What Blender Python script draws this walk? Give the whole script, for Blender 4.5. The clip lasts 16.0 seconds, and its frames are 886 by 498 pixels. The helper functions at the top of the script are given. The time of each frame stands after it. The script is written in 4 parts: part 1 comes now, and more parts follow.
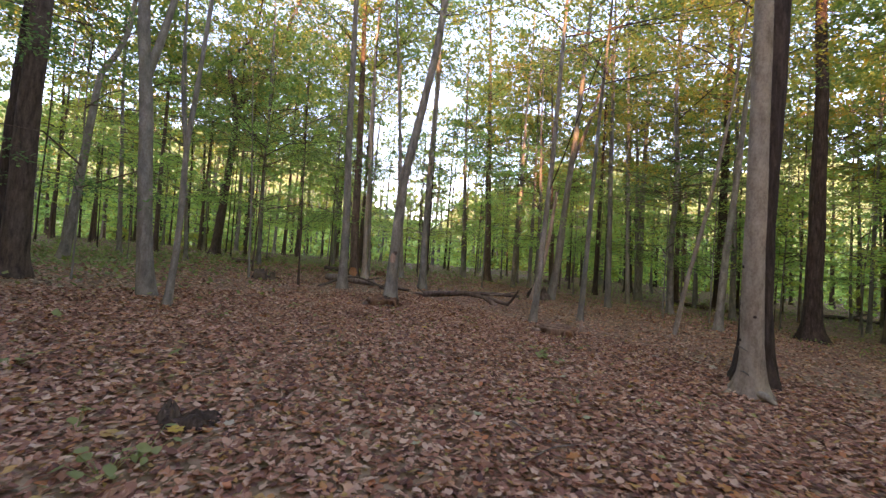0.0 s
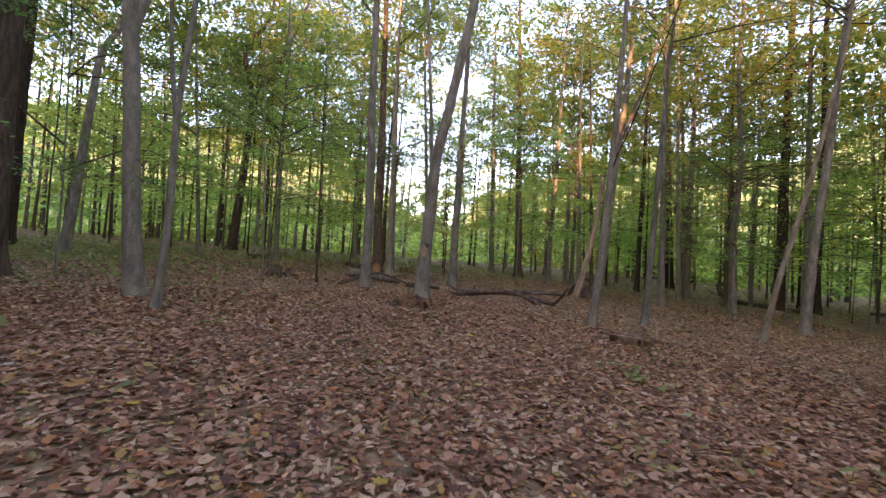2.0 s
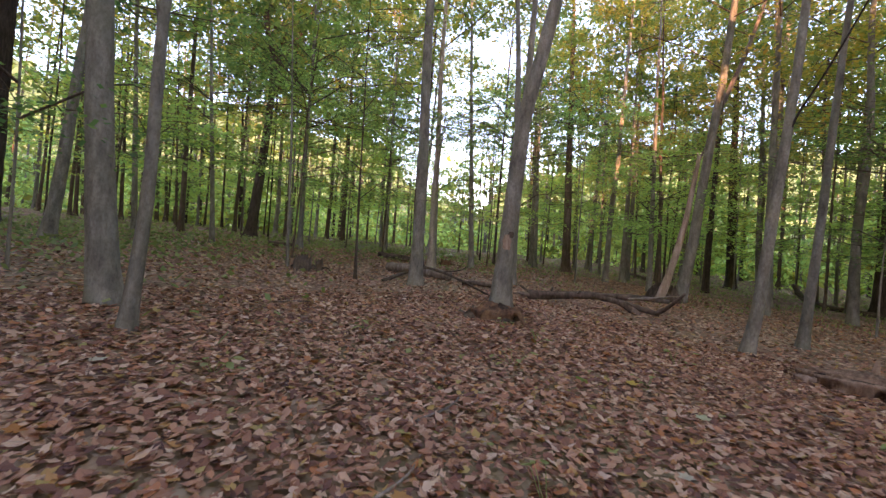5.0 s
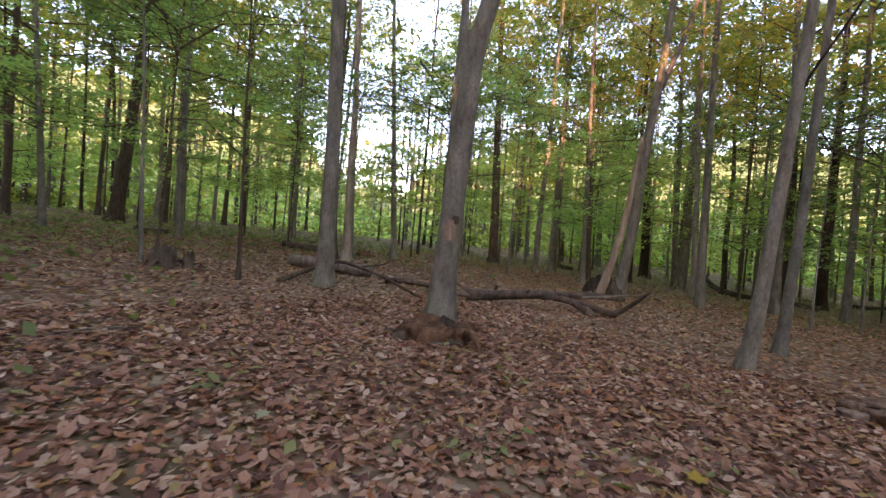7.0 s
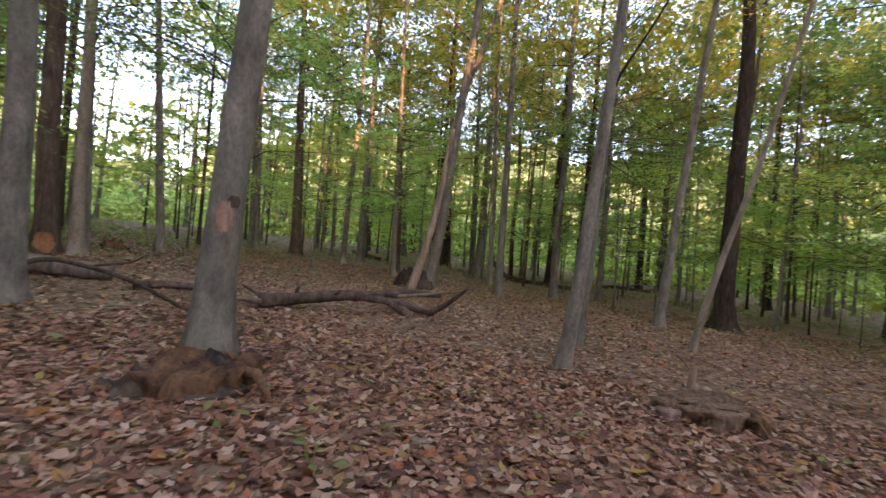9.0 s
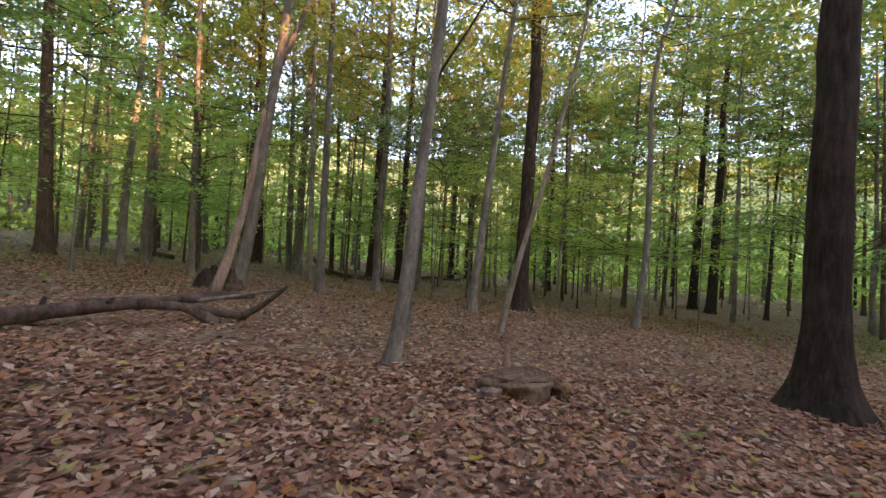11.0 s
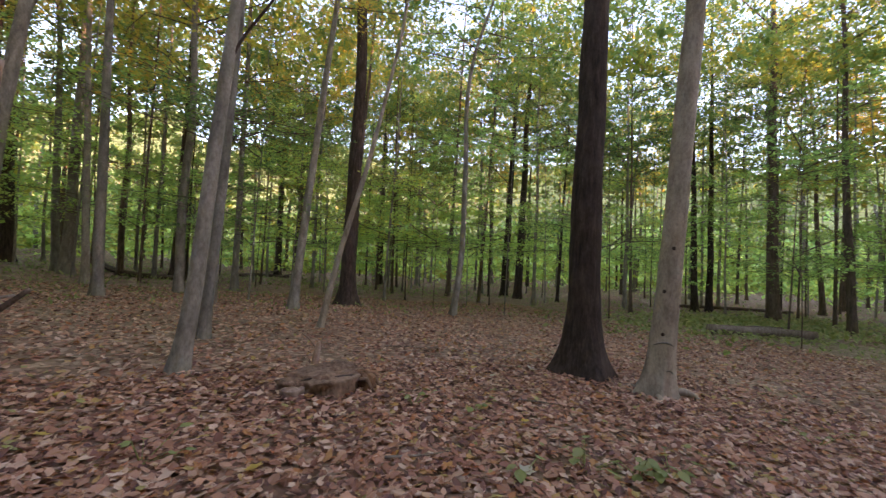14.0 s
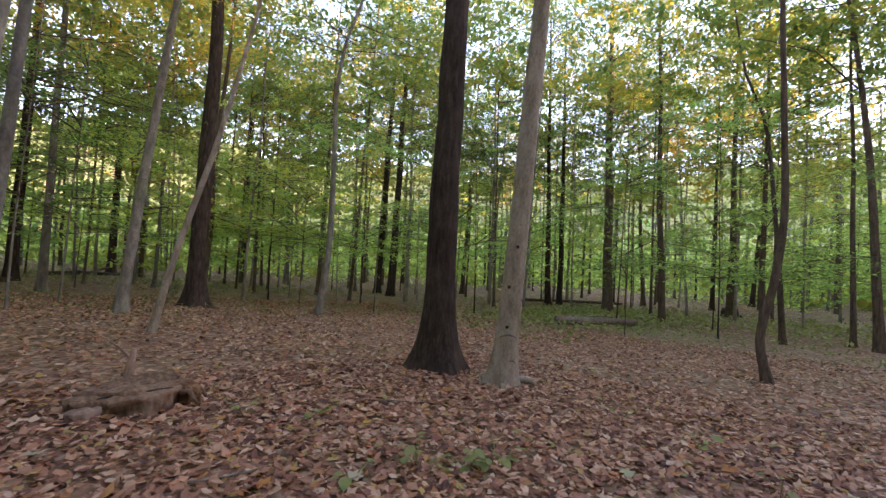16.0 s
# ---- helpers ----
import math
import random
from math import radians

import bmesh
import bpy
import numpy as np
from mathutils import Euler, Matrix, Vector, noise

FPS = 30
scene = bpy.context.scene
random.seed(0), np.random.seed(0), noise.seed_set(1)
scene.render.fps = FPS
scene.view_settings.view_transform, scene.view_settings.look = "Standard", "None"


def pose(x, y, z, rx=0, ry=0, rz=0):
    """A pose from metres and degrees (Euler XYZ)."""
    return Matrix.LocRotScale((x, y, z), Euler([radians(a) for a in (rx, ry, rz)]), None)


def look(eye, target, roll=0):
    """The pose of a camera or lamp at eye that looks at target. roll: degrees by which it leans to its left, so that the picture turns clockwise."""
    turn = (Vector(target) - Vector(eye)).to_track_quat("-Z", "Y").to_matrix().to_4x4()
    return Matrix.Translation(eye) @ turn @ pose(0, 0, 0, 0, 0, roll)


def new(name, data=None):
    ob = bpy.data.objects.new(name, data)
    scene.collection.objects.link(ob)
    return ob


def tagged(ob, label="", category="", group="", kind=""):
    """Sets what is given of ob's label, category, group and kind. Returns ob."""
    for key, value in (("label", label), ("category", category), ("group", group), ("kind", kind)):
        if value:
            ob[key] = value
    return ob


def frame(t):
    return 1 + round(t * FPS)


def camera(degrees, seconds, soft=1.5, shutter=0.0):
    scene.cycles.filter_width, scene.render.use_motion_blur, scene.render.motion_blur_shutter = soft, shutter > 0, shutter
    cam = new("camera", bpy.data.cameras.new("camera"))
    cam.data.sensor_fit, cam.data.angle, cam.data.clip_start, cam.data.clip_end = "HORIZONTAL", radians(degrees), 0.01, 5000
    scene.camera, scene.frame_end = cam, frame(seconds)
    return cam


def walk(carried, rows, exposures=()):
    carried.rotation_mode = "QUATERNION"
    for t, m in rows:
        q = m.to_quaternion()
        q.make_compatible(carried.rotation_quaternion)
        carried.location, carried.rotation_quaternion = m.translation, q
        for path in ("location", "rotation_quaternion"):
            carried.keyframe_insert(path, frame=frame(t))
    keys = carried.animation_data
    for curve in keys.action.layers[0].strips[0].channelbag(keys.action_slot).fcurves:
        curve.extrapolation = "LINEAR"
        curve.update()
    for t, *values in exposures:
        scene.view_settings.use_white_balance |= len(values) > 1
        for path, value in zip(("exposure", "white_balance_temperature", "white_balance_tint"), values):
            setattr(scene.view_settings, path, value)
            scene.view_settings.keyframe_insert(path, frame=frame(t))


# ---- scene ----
cam = camera(91.77, 16.0, soft=1.4, shutter=0.25)
ROWS = [
    (0.0, 0.067, -0.039, 1.498, 92.26, -3.52, 44.85),
    (0.5, -0.421, 0.265, 1.474, 92.33, -2.67, 45.07),
    (1.0, -0.765, 0.470, 1.431, 92.03, -2.75, 45.29),
    (1.5, -1.175, 0.747, 1.427, 91.69, -2.77, 46.54),
    (2.0, -1.685, 0.975, 1.400, 91.66, -3.24, 47.51),
    (2.5, -2.156, 1.159, 1.359, 91.48, -3.94, 47.76),
    (3.0, -2.700, 1.321, 1.357, 91.26, -4.36, 48.88),
    (3.5, -3.250, 1.393, 1.375, 90.75, -4.58, 49.68),
    (6.0, -5.912, 2.633, 1.435, 89.34, -4.22, 48.47),
    (6.5, -6.365, 3.077, 1.457, 89.49, -4.43, 41.48),
    (7.0, -6.745, 3.505, 1.442, 89.38, -4.46, 38.77),
    (7.5, -7.085, 3.905, 1.455, 89.62, -4.51, 31.94),
    (8.0, -7.334, 4.220, 1.473, 89.64, -4.20, 25.28),
    (8.5, -7.446, 4.548, 1.488, 89.55, -4.31, 20.50),
    (9.0, -7.512, 4.803, 1.521, 89.92, -4.73, 13.20),
    (9.5, -7.638, 4.998, 1.519, 90.56, -4.54, 3.72),
    (10.0, -7.678, 5.081, 1.507, 90.77, -4.13, -2.47),
    (12.5, -7.457, 5.140, 1.475, 91.17, -3.13, -20.66),
    (13.0, -7.407, 5.134, 1.471, 91.39, -2.99, -24.51),
    (13.5, -7.336, 5.100, 1.475, 91.42, -2.87, -28.20),
    (14.0, -7.264, 5.080, 1.476, 91.40, -2.82, -32.23),
    (14.5, -7.160, 5.061, 1.479, 91.42, -2.37, -37.43),
    (15.0, -7.063, 5.023, 1.475, 91.28, -2.26, -42.08),
    (15.5, -6.973, 5.000, 1.468, 91.36, -2.54, -45.75),
    (16.0, -6.909, 4.984, 1.478, 91.93, -3.19, -48.39),
]

EXPO = 3.32
walk(cam, [(t, pose(x, y, z, rx, ry, rz)) for t, x, y, z, rx, ry, rz in ROWS],
     [(0.0, EXPO - 0.02, 7000, 43), (7.0, EXPO, 7000, 43), (9.5, EXPO + 0.07, 7000, 43), (13.0, EXPO, 7000, 43), (16.0, EXPO + 0.12, 7000, 43)])

# ---- world and sun ----
SUN_AZ, SUN_EL = 143.0, 9.0      # degrees clockwise from +y, and above the horizon
world = bpy.data.worlds.new("world")
scene.world = world
world.use_nodes = True
wn = world.node_tree.nodes
sky = wn.new("ShaderNodeTexSky")
sky.sky_type = "NISHITA"
sky.sun_disc = False
sky.sun_elevation, sky.sun_rotation = radians(SUN_EL), radians(SUN_AZ)
sky.air_density, sky.dust_density, sky.ozone_density = 1.0, 0.6, 1.3
wn["Background"].inputs["Strength"].default_value = 0.15
world.node_tree.links.new(sky.outputs[0], wn["Background"].inputs["Color"])
sun = new("sun", bpy.data.lights.new("sun", "SUN"))
sun.data.energy, sun.data.angle, sun.data.color = 2.6, radians(0.5), (1.0, 0.6, 0.3)
to_sun = Vector((math.sin(radians(SUN_AZ)) * math.cos(radians(SUN_EL)), math.cos(radians(SUN_AZ)) * math.cos(radians(SUN_EL)), math.sin(radians(SUN_EL))))
sun.matrix_world = look(to_sun * 50, (0, 0, 0))


# ---- materials ----
def shader(name):
    m = bpy.data.materials.new(name)
    m.use_nodes = True
    nt = m.node_tree
    return m, nt, nt.nodes["Principled BSDF"]


def node(nt, kind, **values):
    n = nt.nodes.new(kind)
    for key, value in values.items():
        n.inputs[key.replace("_", " ")].default_value = value
    return n


def ramp(nt, source, *stops):
    n = nt.nodes.new("ShaderNodeValToRGB")
    el = n.color_ramp.elements
    while len(el) < len(stops):
        el.new(0.5)
    for e, (at, colour) in zip(el, stops):
        e.position, e.color = at, (*colour, 1)
    nt.links.new(source, n.inputs[0])
    return n


def coords(nt, space="Object", scale=(1, 1, 1)):
    tc = nt.nodes.new("ShaderNodeTexCoord")
    mp = node(nt, "ShaderNodeMapping", Scale=scale)
    nt.links.new(tc.outputs[space], mp.inputs["Vector"])
    return mp.outputs[0]


def noise_at(nt, vec, scale, detail=4.0, rough=0.6):
    n = node(nt, "ShaderNodeTexNoise", Scale=scale, Detail=detail, Roughness=rough)
    nt.links.new(vec, n.inputs["Vector"])
    return n.outputs["Fac"]


def mix(nt, fac, a, b, kind="MIX"):
    n = nt.nodes.new("ShaderNodeMix")
    n.data_type, n.blend_type = "RGBA", kind
    for socket, value in ((n.inputs[0], fac), (n.inputs[6], a), (n.inputs[7], b)):
        if isinstance(value, (int, float)):
            socket.default_value = value
        elif isinstance(value, tuple):
            socket.default_value = (*value, 1)
        else:
            nt.links.new(value, socket)
    return n.outputs[2]


def bump(nt, bsdf, height, strength, dist):
    b = node(nt, "ShaderNodeBump", Strength=strength, Distance=dist)
    nt.links.new(height, b.inputs["Height"])
    nt.links.new(b.outputs[0], bsdf.inputs["Normal"])


def bark(name, dark, mid, light, stretch, scale, depth, moss=0.0):
    m, nt, bsdf = shader(name)
    v = coords(nt, scale=(1, 1, stretch))
    grain = noise_at(nt, v, scale, 6, 0.65)
    v2 = coords(nt, scale=(1, 1, 0.6))
    patch = noise_at(nt, v2, 2.3, 4, 0.6)
    fine = noise_at(nt, v2, 30.0, 3, 0.7)
    c = ramp(nt, grain, (0.3, dark), (0.52, mid), (0.72, light)).outputs[0]
    lichen = ramp(nt, patch, (0.5, (0, 0, 0)), (0.68, (1, 1, 1))).outputs[0]
    c = mix(nt, lichen, c, mix(nt, 0.55, c, light))
    stain = ramp(nt, fine, (0.3, (0.62, 0.6, 0.58)), (0.6, (1, 1, 1))).outputs[0]
    c = mix(nt, 0.8, c, stain, "MULTIPLY")
    info = nt.nodes.new("ShaderNodeObjectInfo")
    vary = ramp(nt, info.outputs["Random"], (0.0, (0.78, 0.78, 0.78)), (1.0, (1.15, 1.12, 1.08))).outputs[0]
    c = mix(nt, 1.0, c, vary, "MULTIPLY")
    if moss:
        green = ramp(nt, noise_at(nt, v2, 1.1, 3), (0.5, (0, 0, 0)), (0.7, (moss, moss, moss))).outputs[0]
        c = mix(nt, green, c, (0.11, 0.14, 0.06))
    nt.links.new(c, bsdf.inputs["Base Color"])
    bsdf.inputs["Roughness"].default_value = 0.9
    bsdf.inputs["Specular IOR Level"].default_value = 0.2
    bump(nt, bsdf, grain, 0.9, depth)
    return m


BEECH = bark("beech_bark", (0.125, 0.110, 0.087), (0.235, 0.212, 0.169), (0.36, 0.330, 0.267), 0.35, 7.0, 0.006, 0.35)
PALE = bark("pale_bark", (0.21, 0.165, 0.118), (0.39, 0.32, 0.235), (0.52, 0.44, 0.33), 0.4, 6.0, 0.006)
DARK = bark("dark_bark", (0.02, 0.0135, 0.010), (0.058, 0.040, 0.030), (0.115, 0.083, 0.062), 0.16, 16.0, 0.02)
BROWN = bark("brown_bark", (0.05, 0.035, 0.025), (0.12, 0.085, 0.06), (0.2, 0.15, 0.11), 0.2, 13.0, 0.012)
STUMPWOOD = bark("stump_wood", (0.08, 0.045, 0.028), (0.23, 0.138, 0.09), (0.37, 0.245, 0.165), 0.35, 16.0, 0.03)
DEADWOOD = bark("dead_wood", (0.10, 0.075, 0.058), (0.21, 0.165, 0.13), (0.33, 0.275, 0.225), 0.12, 14.0, 0.008)
LOGBARK = bark("log_bark", (0.05, 0.036, 0.027), (0.14, 0.10, 0.075), (0.26, 0.19, 0.145), 0.5, 9.0, 0.015)
ROOTSOIL = bark("root_soil", (0.045, 0.024, 0.016), (0.2, 0.1, 0.054), (0.36, 0.2, 0.105), 0.6, 9.0, 0.05)
ROTTEN = bark("rotten_wood", (0.16, 0.06, 0.025), (0.33, 0.14, 0.06), (0.5, 0.27, 0.14), 0.2, 9.0, 0.02)
PEELED = bark("peeled_wood", (0.17, 0.115, 0.085), (0.35, 0.255, 0.19), (0.5, 0.4, 0.31), 0.1, 11.0, 0.012)
WOUND = bark("bare_wood", (0.2, 0.12, 0.085), (0.38, 0.25, 0.18), (0.5, 0.36, 0.27), 0.2, 12.0, 0.006)


def leaf_material(name, stops, through_share, warm, shine=(2.15, 2.3, 1.45)):
    """A thin leaf: light falls on it and shines through it."""
    m, nt, bsdf = shader(name)
    geo, info = nt.nodes.new("ShaderNodeNewGeometry"), nt.nodes.new("ShaderNodeObjectInfo")
    add = nt.nodes.new("ShaderNodeMath")
    add.operation = "MULTIPLY_ADD"
    nt.links.new(info.outputs["Random"], add.inputs[0])
    add.inputs[1].default_value = warm
    half = nt.nodes.new("ShaderNodeMath")
    half.operation = "MULTIPLY"
    half.inputs[1].default_value = 1 - warm
    nt.links.new(geo.outputs["Random Per Island"], half.inputs[0])
    nt.links.new(half.outputs[0], add.inputs[2])
    c = ramp(nt, add.outputs[0], *stops).outputs[0]
    nt.links.new(c, bsdf.inputs["Base Color"])
    bsdf.inputs["Roughness"].default_value = 0.55
    bsdf.inputs["Specular IOR Level"].default_value = 0.3
    back = nt.nodes.new("ShaderNodeBsdfTranslucent")
    nt.links.new(mix(nt, 1.0, c, shine, "MULTIPLY"), back.inputs["Color"])
    both = nt.nodes.new("ShaderNodeMixShader")
    both.inputs[0].default_value = through_share
    nt.links.new(bsdf.outputs[0], both.inputs[1])
    nt.links.new(back.outputs[0], both.inputs[2])
    nt.links.new(both.outputs[0], nt.nodes["Material Output"].inputs["Surface"])
    return m


GREEN = leaf_material("green_leaf", ((0.0, (0.03, 0.068, 0.032)), (0.35, (0.072, 0.13, 0.055)), (0.75, (0.15, 0.2, 0.068)), (1.0, (0.31, 0.25, 0.07))), 0.62, 0.5)
GOLD = leaf_material("gold_leaf", ((0.0, (0.075, 0.12, 0.045)), (0.35, (0.16, 0.195, 0.055)), (0.7, (0.31, 0.25, 0.06)), (1.0, (0.42, 0.21, 0.05))), 0.62, 0.5)
# understorey leaf; pale colour and strong shine-through imitate far haze and light
HAZE_LEAF = leaf_material("haze_brightened_leaf", ((0.0, (0.09, 0.165, 0.075)), (0.45, (0.16, 0.25, 0.1)), (0.8, (0.24, 0.29, 0.1)), (1.0, (0.34, 0.28, 0.08))), 0.68, 0.5, (2.9, 3.05, 1.85))
HERB = leaf_material("herb_leaf", ((0.0, (0.10, 0.15, 0.05)), (0.5, (0.19, 0.23, 0.085)), (1.0, (0.30, 0.28, 0.13))), 0.35, 0.3)
LITTER = leaf_material("fallen_leaf", ((0.0, (0.095, 0.041, 0.032)), (0.2, (0.22, 0.09, 0.056)), (0.45, (0.345, 0.16, 0.096)), (0.66, (0.44, 0.24, 0.152)), (0.84, (0.56, 0.385, 0.27)), (0.92, (0.42, 0.15, 0.06)), (0.98, (0.4, 0.27, 0.09)), (1.0, (0.22, 0.23, 0.08))), 0.12, 0.0)
YELLOW = leaf_material("yellow_leaf", ((0.0, (0.42, 0.27, 0.04)), (1.0, (0.5, 0.36, 0.08))), 0.2, 1.0)
ORANGE = leaf_material("orange_leaf", ((0.0, (0.36, 0.13, 0.035)), (1.0, (0.42, 0.22, 0.07))), 0.2, 1.0)
PALELEAF = leaf_material("pale_leaf", ((0.0, (0.30, 0.32, 0.18)), (1.0, (0.42, 0.36, 0.27))), 0.2, 1.0)


def ground_material():
    m, nt, bsdf = shader("leaf_litter_ground")
    v = coords(nt)
    cells = node(nt, "ShaderNodeTexVoronoi", Scale=11.0, Randomness=1.0)
    warp = mix(nt, 0.12, v, noise_at(nt, v, 9.0, 3), "ADD")
    nt.links.new(warp, cells.inputs["Vector"])
    sep = nt.nodes.new("ShaderNodeSeparateColor")
    nt.links.new(cells.outputs["Color"], sep.inputs[0])
    c = ramp(nt, sep.outputs[0], (0.0, (0.15, 0.086, 0.055)), (0.35, (0.275, 0.16, 0.108)), (0.7, (0.395, 0.255, 0.174)), (1.0, (0.5, 0.36, 0.255))).outputs[0]
    edge = ramp(nt, cells.outputs["Distance"], (0.25, (1, 1, 1)), (0.7, (0.7, 0.66, 0.62))).outputs[0]
    c = mix(nt, 0.8, c, edge, "MULTIPLY")
    herbs = ramp(nt, noise_at(nt, v, 0.16, 3), (0.42, (0, 0, 0)), (0.66, (0.7, 0.7, 0.7))).outputs[0]
    c = mix(nt, herbs, c, mix(nt, 0.6, c, (0.2, 0.21, 0.10)))
    broad = ramp(nt, noise_at(nt, v, 0.6, 3), (0.3, (0.8, 0.78, 0.76)), (0.7, (1.1, 1.1, 1.1))).outputs[0]
    c = mix(nt, 1.0, c, broad, "MULTIPLY")
    nt.links.new(c, bsdf.inputs["Base Color"])
    bsdf.inputs["Roughness"].default_value = 0.9
    bsdf.inputs["Specular IOR Level"].default_value = 0.15
    bump(nt, bsdf, sep.outputs[1], 0.8, 0.02)
    return m


GROUND = ground_material()


# ---- the lie of the land ----
def land(x, y):
    """Height of the ground: a gentle slope that flattens out far off."""
    sx = x if x < 2 else 2 + 12 * (1 - math.exp(-(x - 2) / 12))
    sx = sx if sx > -34 else -34 - 10 * (1 - math.exp((x + 34) / 10))
    sy = y if y < 22 else 22 + 14 * (1 - math.exp(-(y - 22) / 14))
    sy = sy if sy > -10 else -10 - 10 * (1 - math.exp((y + 10) / 10))
    h = -0.268 - 0.056 * sx - 0.0136 * sy
    h += 0.05 * noise.noise(Vector((x * 0.45, y * 0.45, 3.1))) + 0.02 * noise.noise(Vector((x * 1.7, y * 1.7, 9.2)))
    return h


# ---- geometry helpers ----
def mesh_of(name, verts, faces, material, smooth=True):
    me = bpy.data.meshes.new(name)
    me.from_pydata([tuple(v) for v in verts], [], faces)
    me.materials.append(material)
    if smooth:
        me.polygons.foreach_set("use_smooth", [True] * len(me.polygons))
    me.update()
    return me


def part(name, me, parent, label=""):
    ob = new(name, me)
    ob.parent = parent
    return tagged(ob, label) if label else ob


def tube(verts, faces, path, radii, sides=8, rough=0.0, lobes=0, lobe_fall=0.3, lobe=0.0, seed=0.0, cap=True, sunk=0.0):
    """Adds a tapered, slightly uneven tube along path (Vectors) to verts and faces."""
    start = len(verts)
    n = len(path)
    x_axis = None
    for i, (p, r) in enumerate(zip(path, radii)):
        way = (path[min(i + 1, n - 1)] - path[max(i - 1, 0)]).normalized()
        if x_axis is None:
            x_axis = way.orthogonal().normalized()
        x_axis = (x_axis - way * x_axis.dot(way)).normalized()
        y_axis = way.cross(x_axis)
        up = max(0.0, (p - path[0]).length - sunk)
        for k in range(sides):
            a = 2 * math.pi * k / sides
            s = 1.0
            if lobes:
                s += lobe * math.exp(-up / lobe_fall) * (0.6 + 0.7 * max(0.0, math.cos(lobes * a + seed * 5 + 0.6 * math.sin(2 * a + seed))))
            if rough:
                s += rough * noise.noise(Vector((math.cos(a) * 1.4 + seed, math.sin(a) * 1.4, up * 1.1 + seed)))
                s += 0.5 * rough * noise.noise(Vector((math.cos(a) * 3 + seed, math.sin(a) * 3, up * 4 + seed)))
            verts.append(p + (x_axis * math.cos(a) + y_axis * math.sin(a)) * (r * s))
    for i in range(n - 1):
        for k in range(sides):
            a, b = start + i * sides + k, start + i * sides + (k + 1) % sides
            faces.append((a, b, b + sides, a + sides))
    if cap:
        faces.append(tuple(start + (n - 1) * sides + k for k in range(sides)))
        faces.append(tuple(start + k for k in reversed(range(sides))))


def curve_through(knots, z):
    """Sideways offset at height z of a stem through knots (height, dx, dy), smoothly joined."""
    ks = [(0.0, 0.0, 0.0)] + list(knots)
    if z >= ks[-1][0]:
        a, b = ks[-2], ks[-1]
        s = (z - b[0]) / (b[0] - a[0]) * 0.6
        return b[1] + (b[1] - a[1]) * s, b[2] + (b[2] - a[2]) * s
    for i in range(len(ks) - 1):
        a, b = ks[i], ks[i + 1]
        if z <= b[0]:
            f = (z - a[0]) / (b[0] - a[0])
            o = ks[i - 1] if i else a
            c = ks[i + 2] if i + 2 < len(ks) else b
            out = []
            for j in (1, 2):
                d = b[0] - a[0]
                ma = (b[j] - o[j]) / (b[0] - o[0]) * d
                mb = (c[j] - a[j]) / (c[0] - a[0]) * d
                out.append((2 * f ** 3 - 3 * f * f + 1) * a[j] + (f ** 3 - 2 * f * f + f) * ma + (3 * f * f - 2 * f ** 3) * b[j] + (f ** 3 - f * f) * mb)
            return out[0], out[1]
    return 0.0, 0.0


# ---- crowns: many single leaves in flat sprays along thin branches ----
def leaf_quads(rng, centres, size, loose=1.0):
    """Corners of one small leaf at each centre, lying mostly flat."""
    n = len(centres)
    a, tilt, roll_ = rng.uniform(0, 2 * np.pi, n), rng.normal(0, 0.45 * loose, n), rng.normal(0, 0.5 * loose, n)
    u = np.stack([np.cos(a), np.sin(a), tilt], 1)
    w = np.stack([-np.sin(a), np.cos(a), roll_], 1)
    s = (size * rng.uniform(0.6, 1.3, n))[:, None]
    lop = rng.uniform(-0.15, 0.15, n)[:, None]
    return np.stack([centres - 0.5 * s * u, centres + 0.34 * s * w + lop * s * u, centres + 0.5 * s * u, centres - 0.34 * s * w - lop * s * u], 1).reshape(-1, 3)


def leaf_mesh(name, corners, material):
    me = bpy.data.meshes.new(name)
    n = len(corners) // 4
    me.vertices.add(n * 4)
    me.vertices.foreach_set("co", corners.astype(np.float32).ravel())
    me.loops.add(n * 4)
    me.loops.foreach_set("vertex_index", np.arange(n * 4, dtype=np.int32))
    me.polygons.add(n)
    me.polygons.foreach_set("loop_start", np.arange(0, n * 4, 4, dtype=np.int32))
    me.materials.append(material)
    me.update(calc_edges=True)
    return me


def tufts(rng, twigs, count, spread, flat):
    """Leaf centres in flat tufts round the ends of twigs, with air between them."""
    at = twigs[rng.integers(0, len(twigs), count)]
    return at + rng.normal(0, spread, (count, 3)) * (1.0, 1.0, flat)


def spray(rng, origin, way, length, count, flat):
    """Leaf centres along one branch, on both sides of it."""
    side = np.array((-way.y, way.x, 0)) / max(1e-6, math.hypot(way.x, way.y))
    twigs = max(2, count // 11)
    f = rng.uniform(0.2, 1.05, twigs)
    width = 0.42 * length * (1.1 - f) + 0.12
    p = np.array(origin) + np.outer(f * length, np.array(way)) + np.outer(rng.uniform(-1, 1, twigs) * width, side)
    p[:, 2] += rng.normal(0, flat, twigs) - 0.10 * f * f * length
    return tufts(rng, p, count, 0.07 * length + 0.06, 0.25)


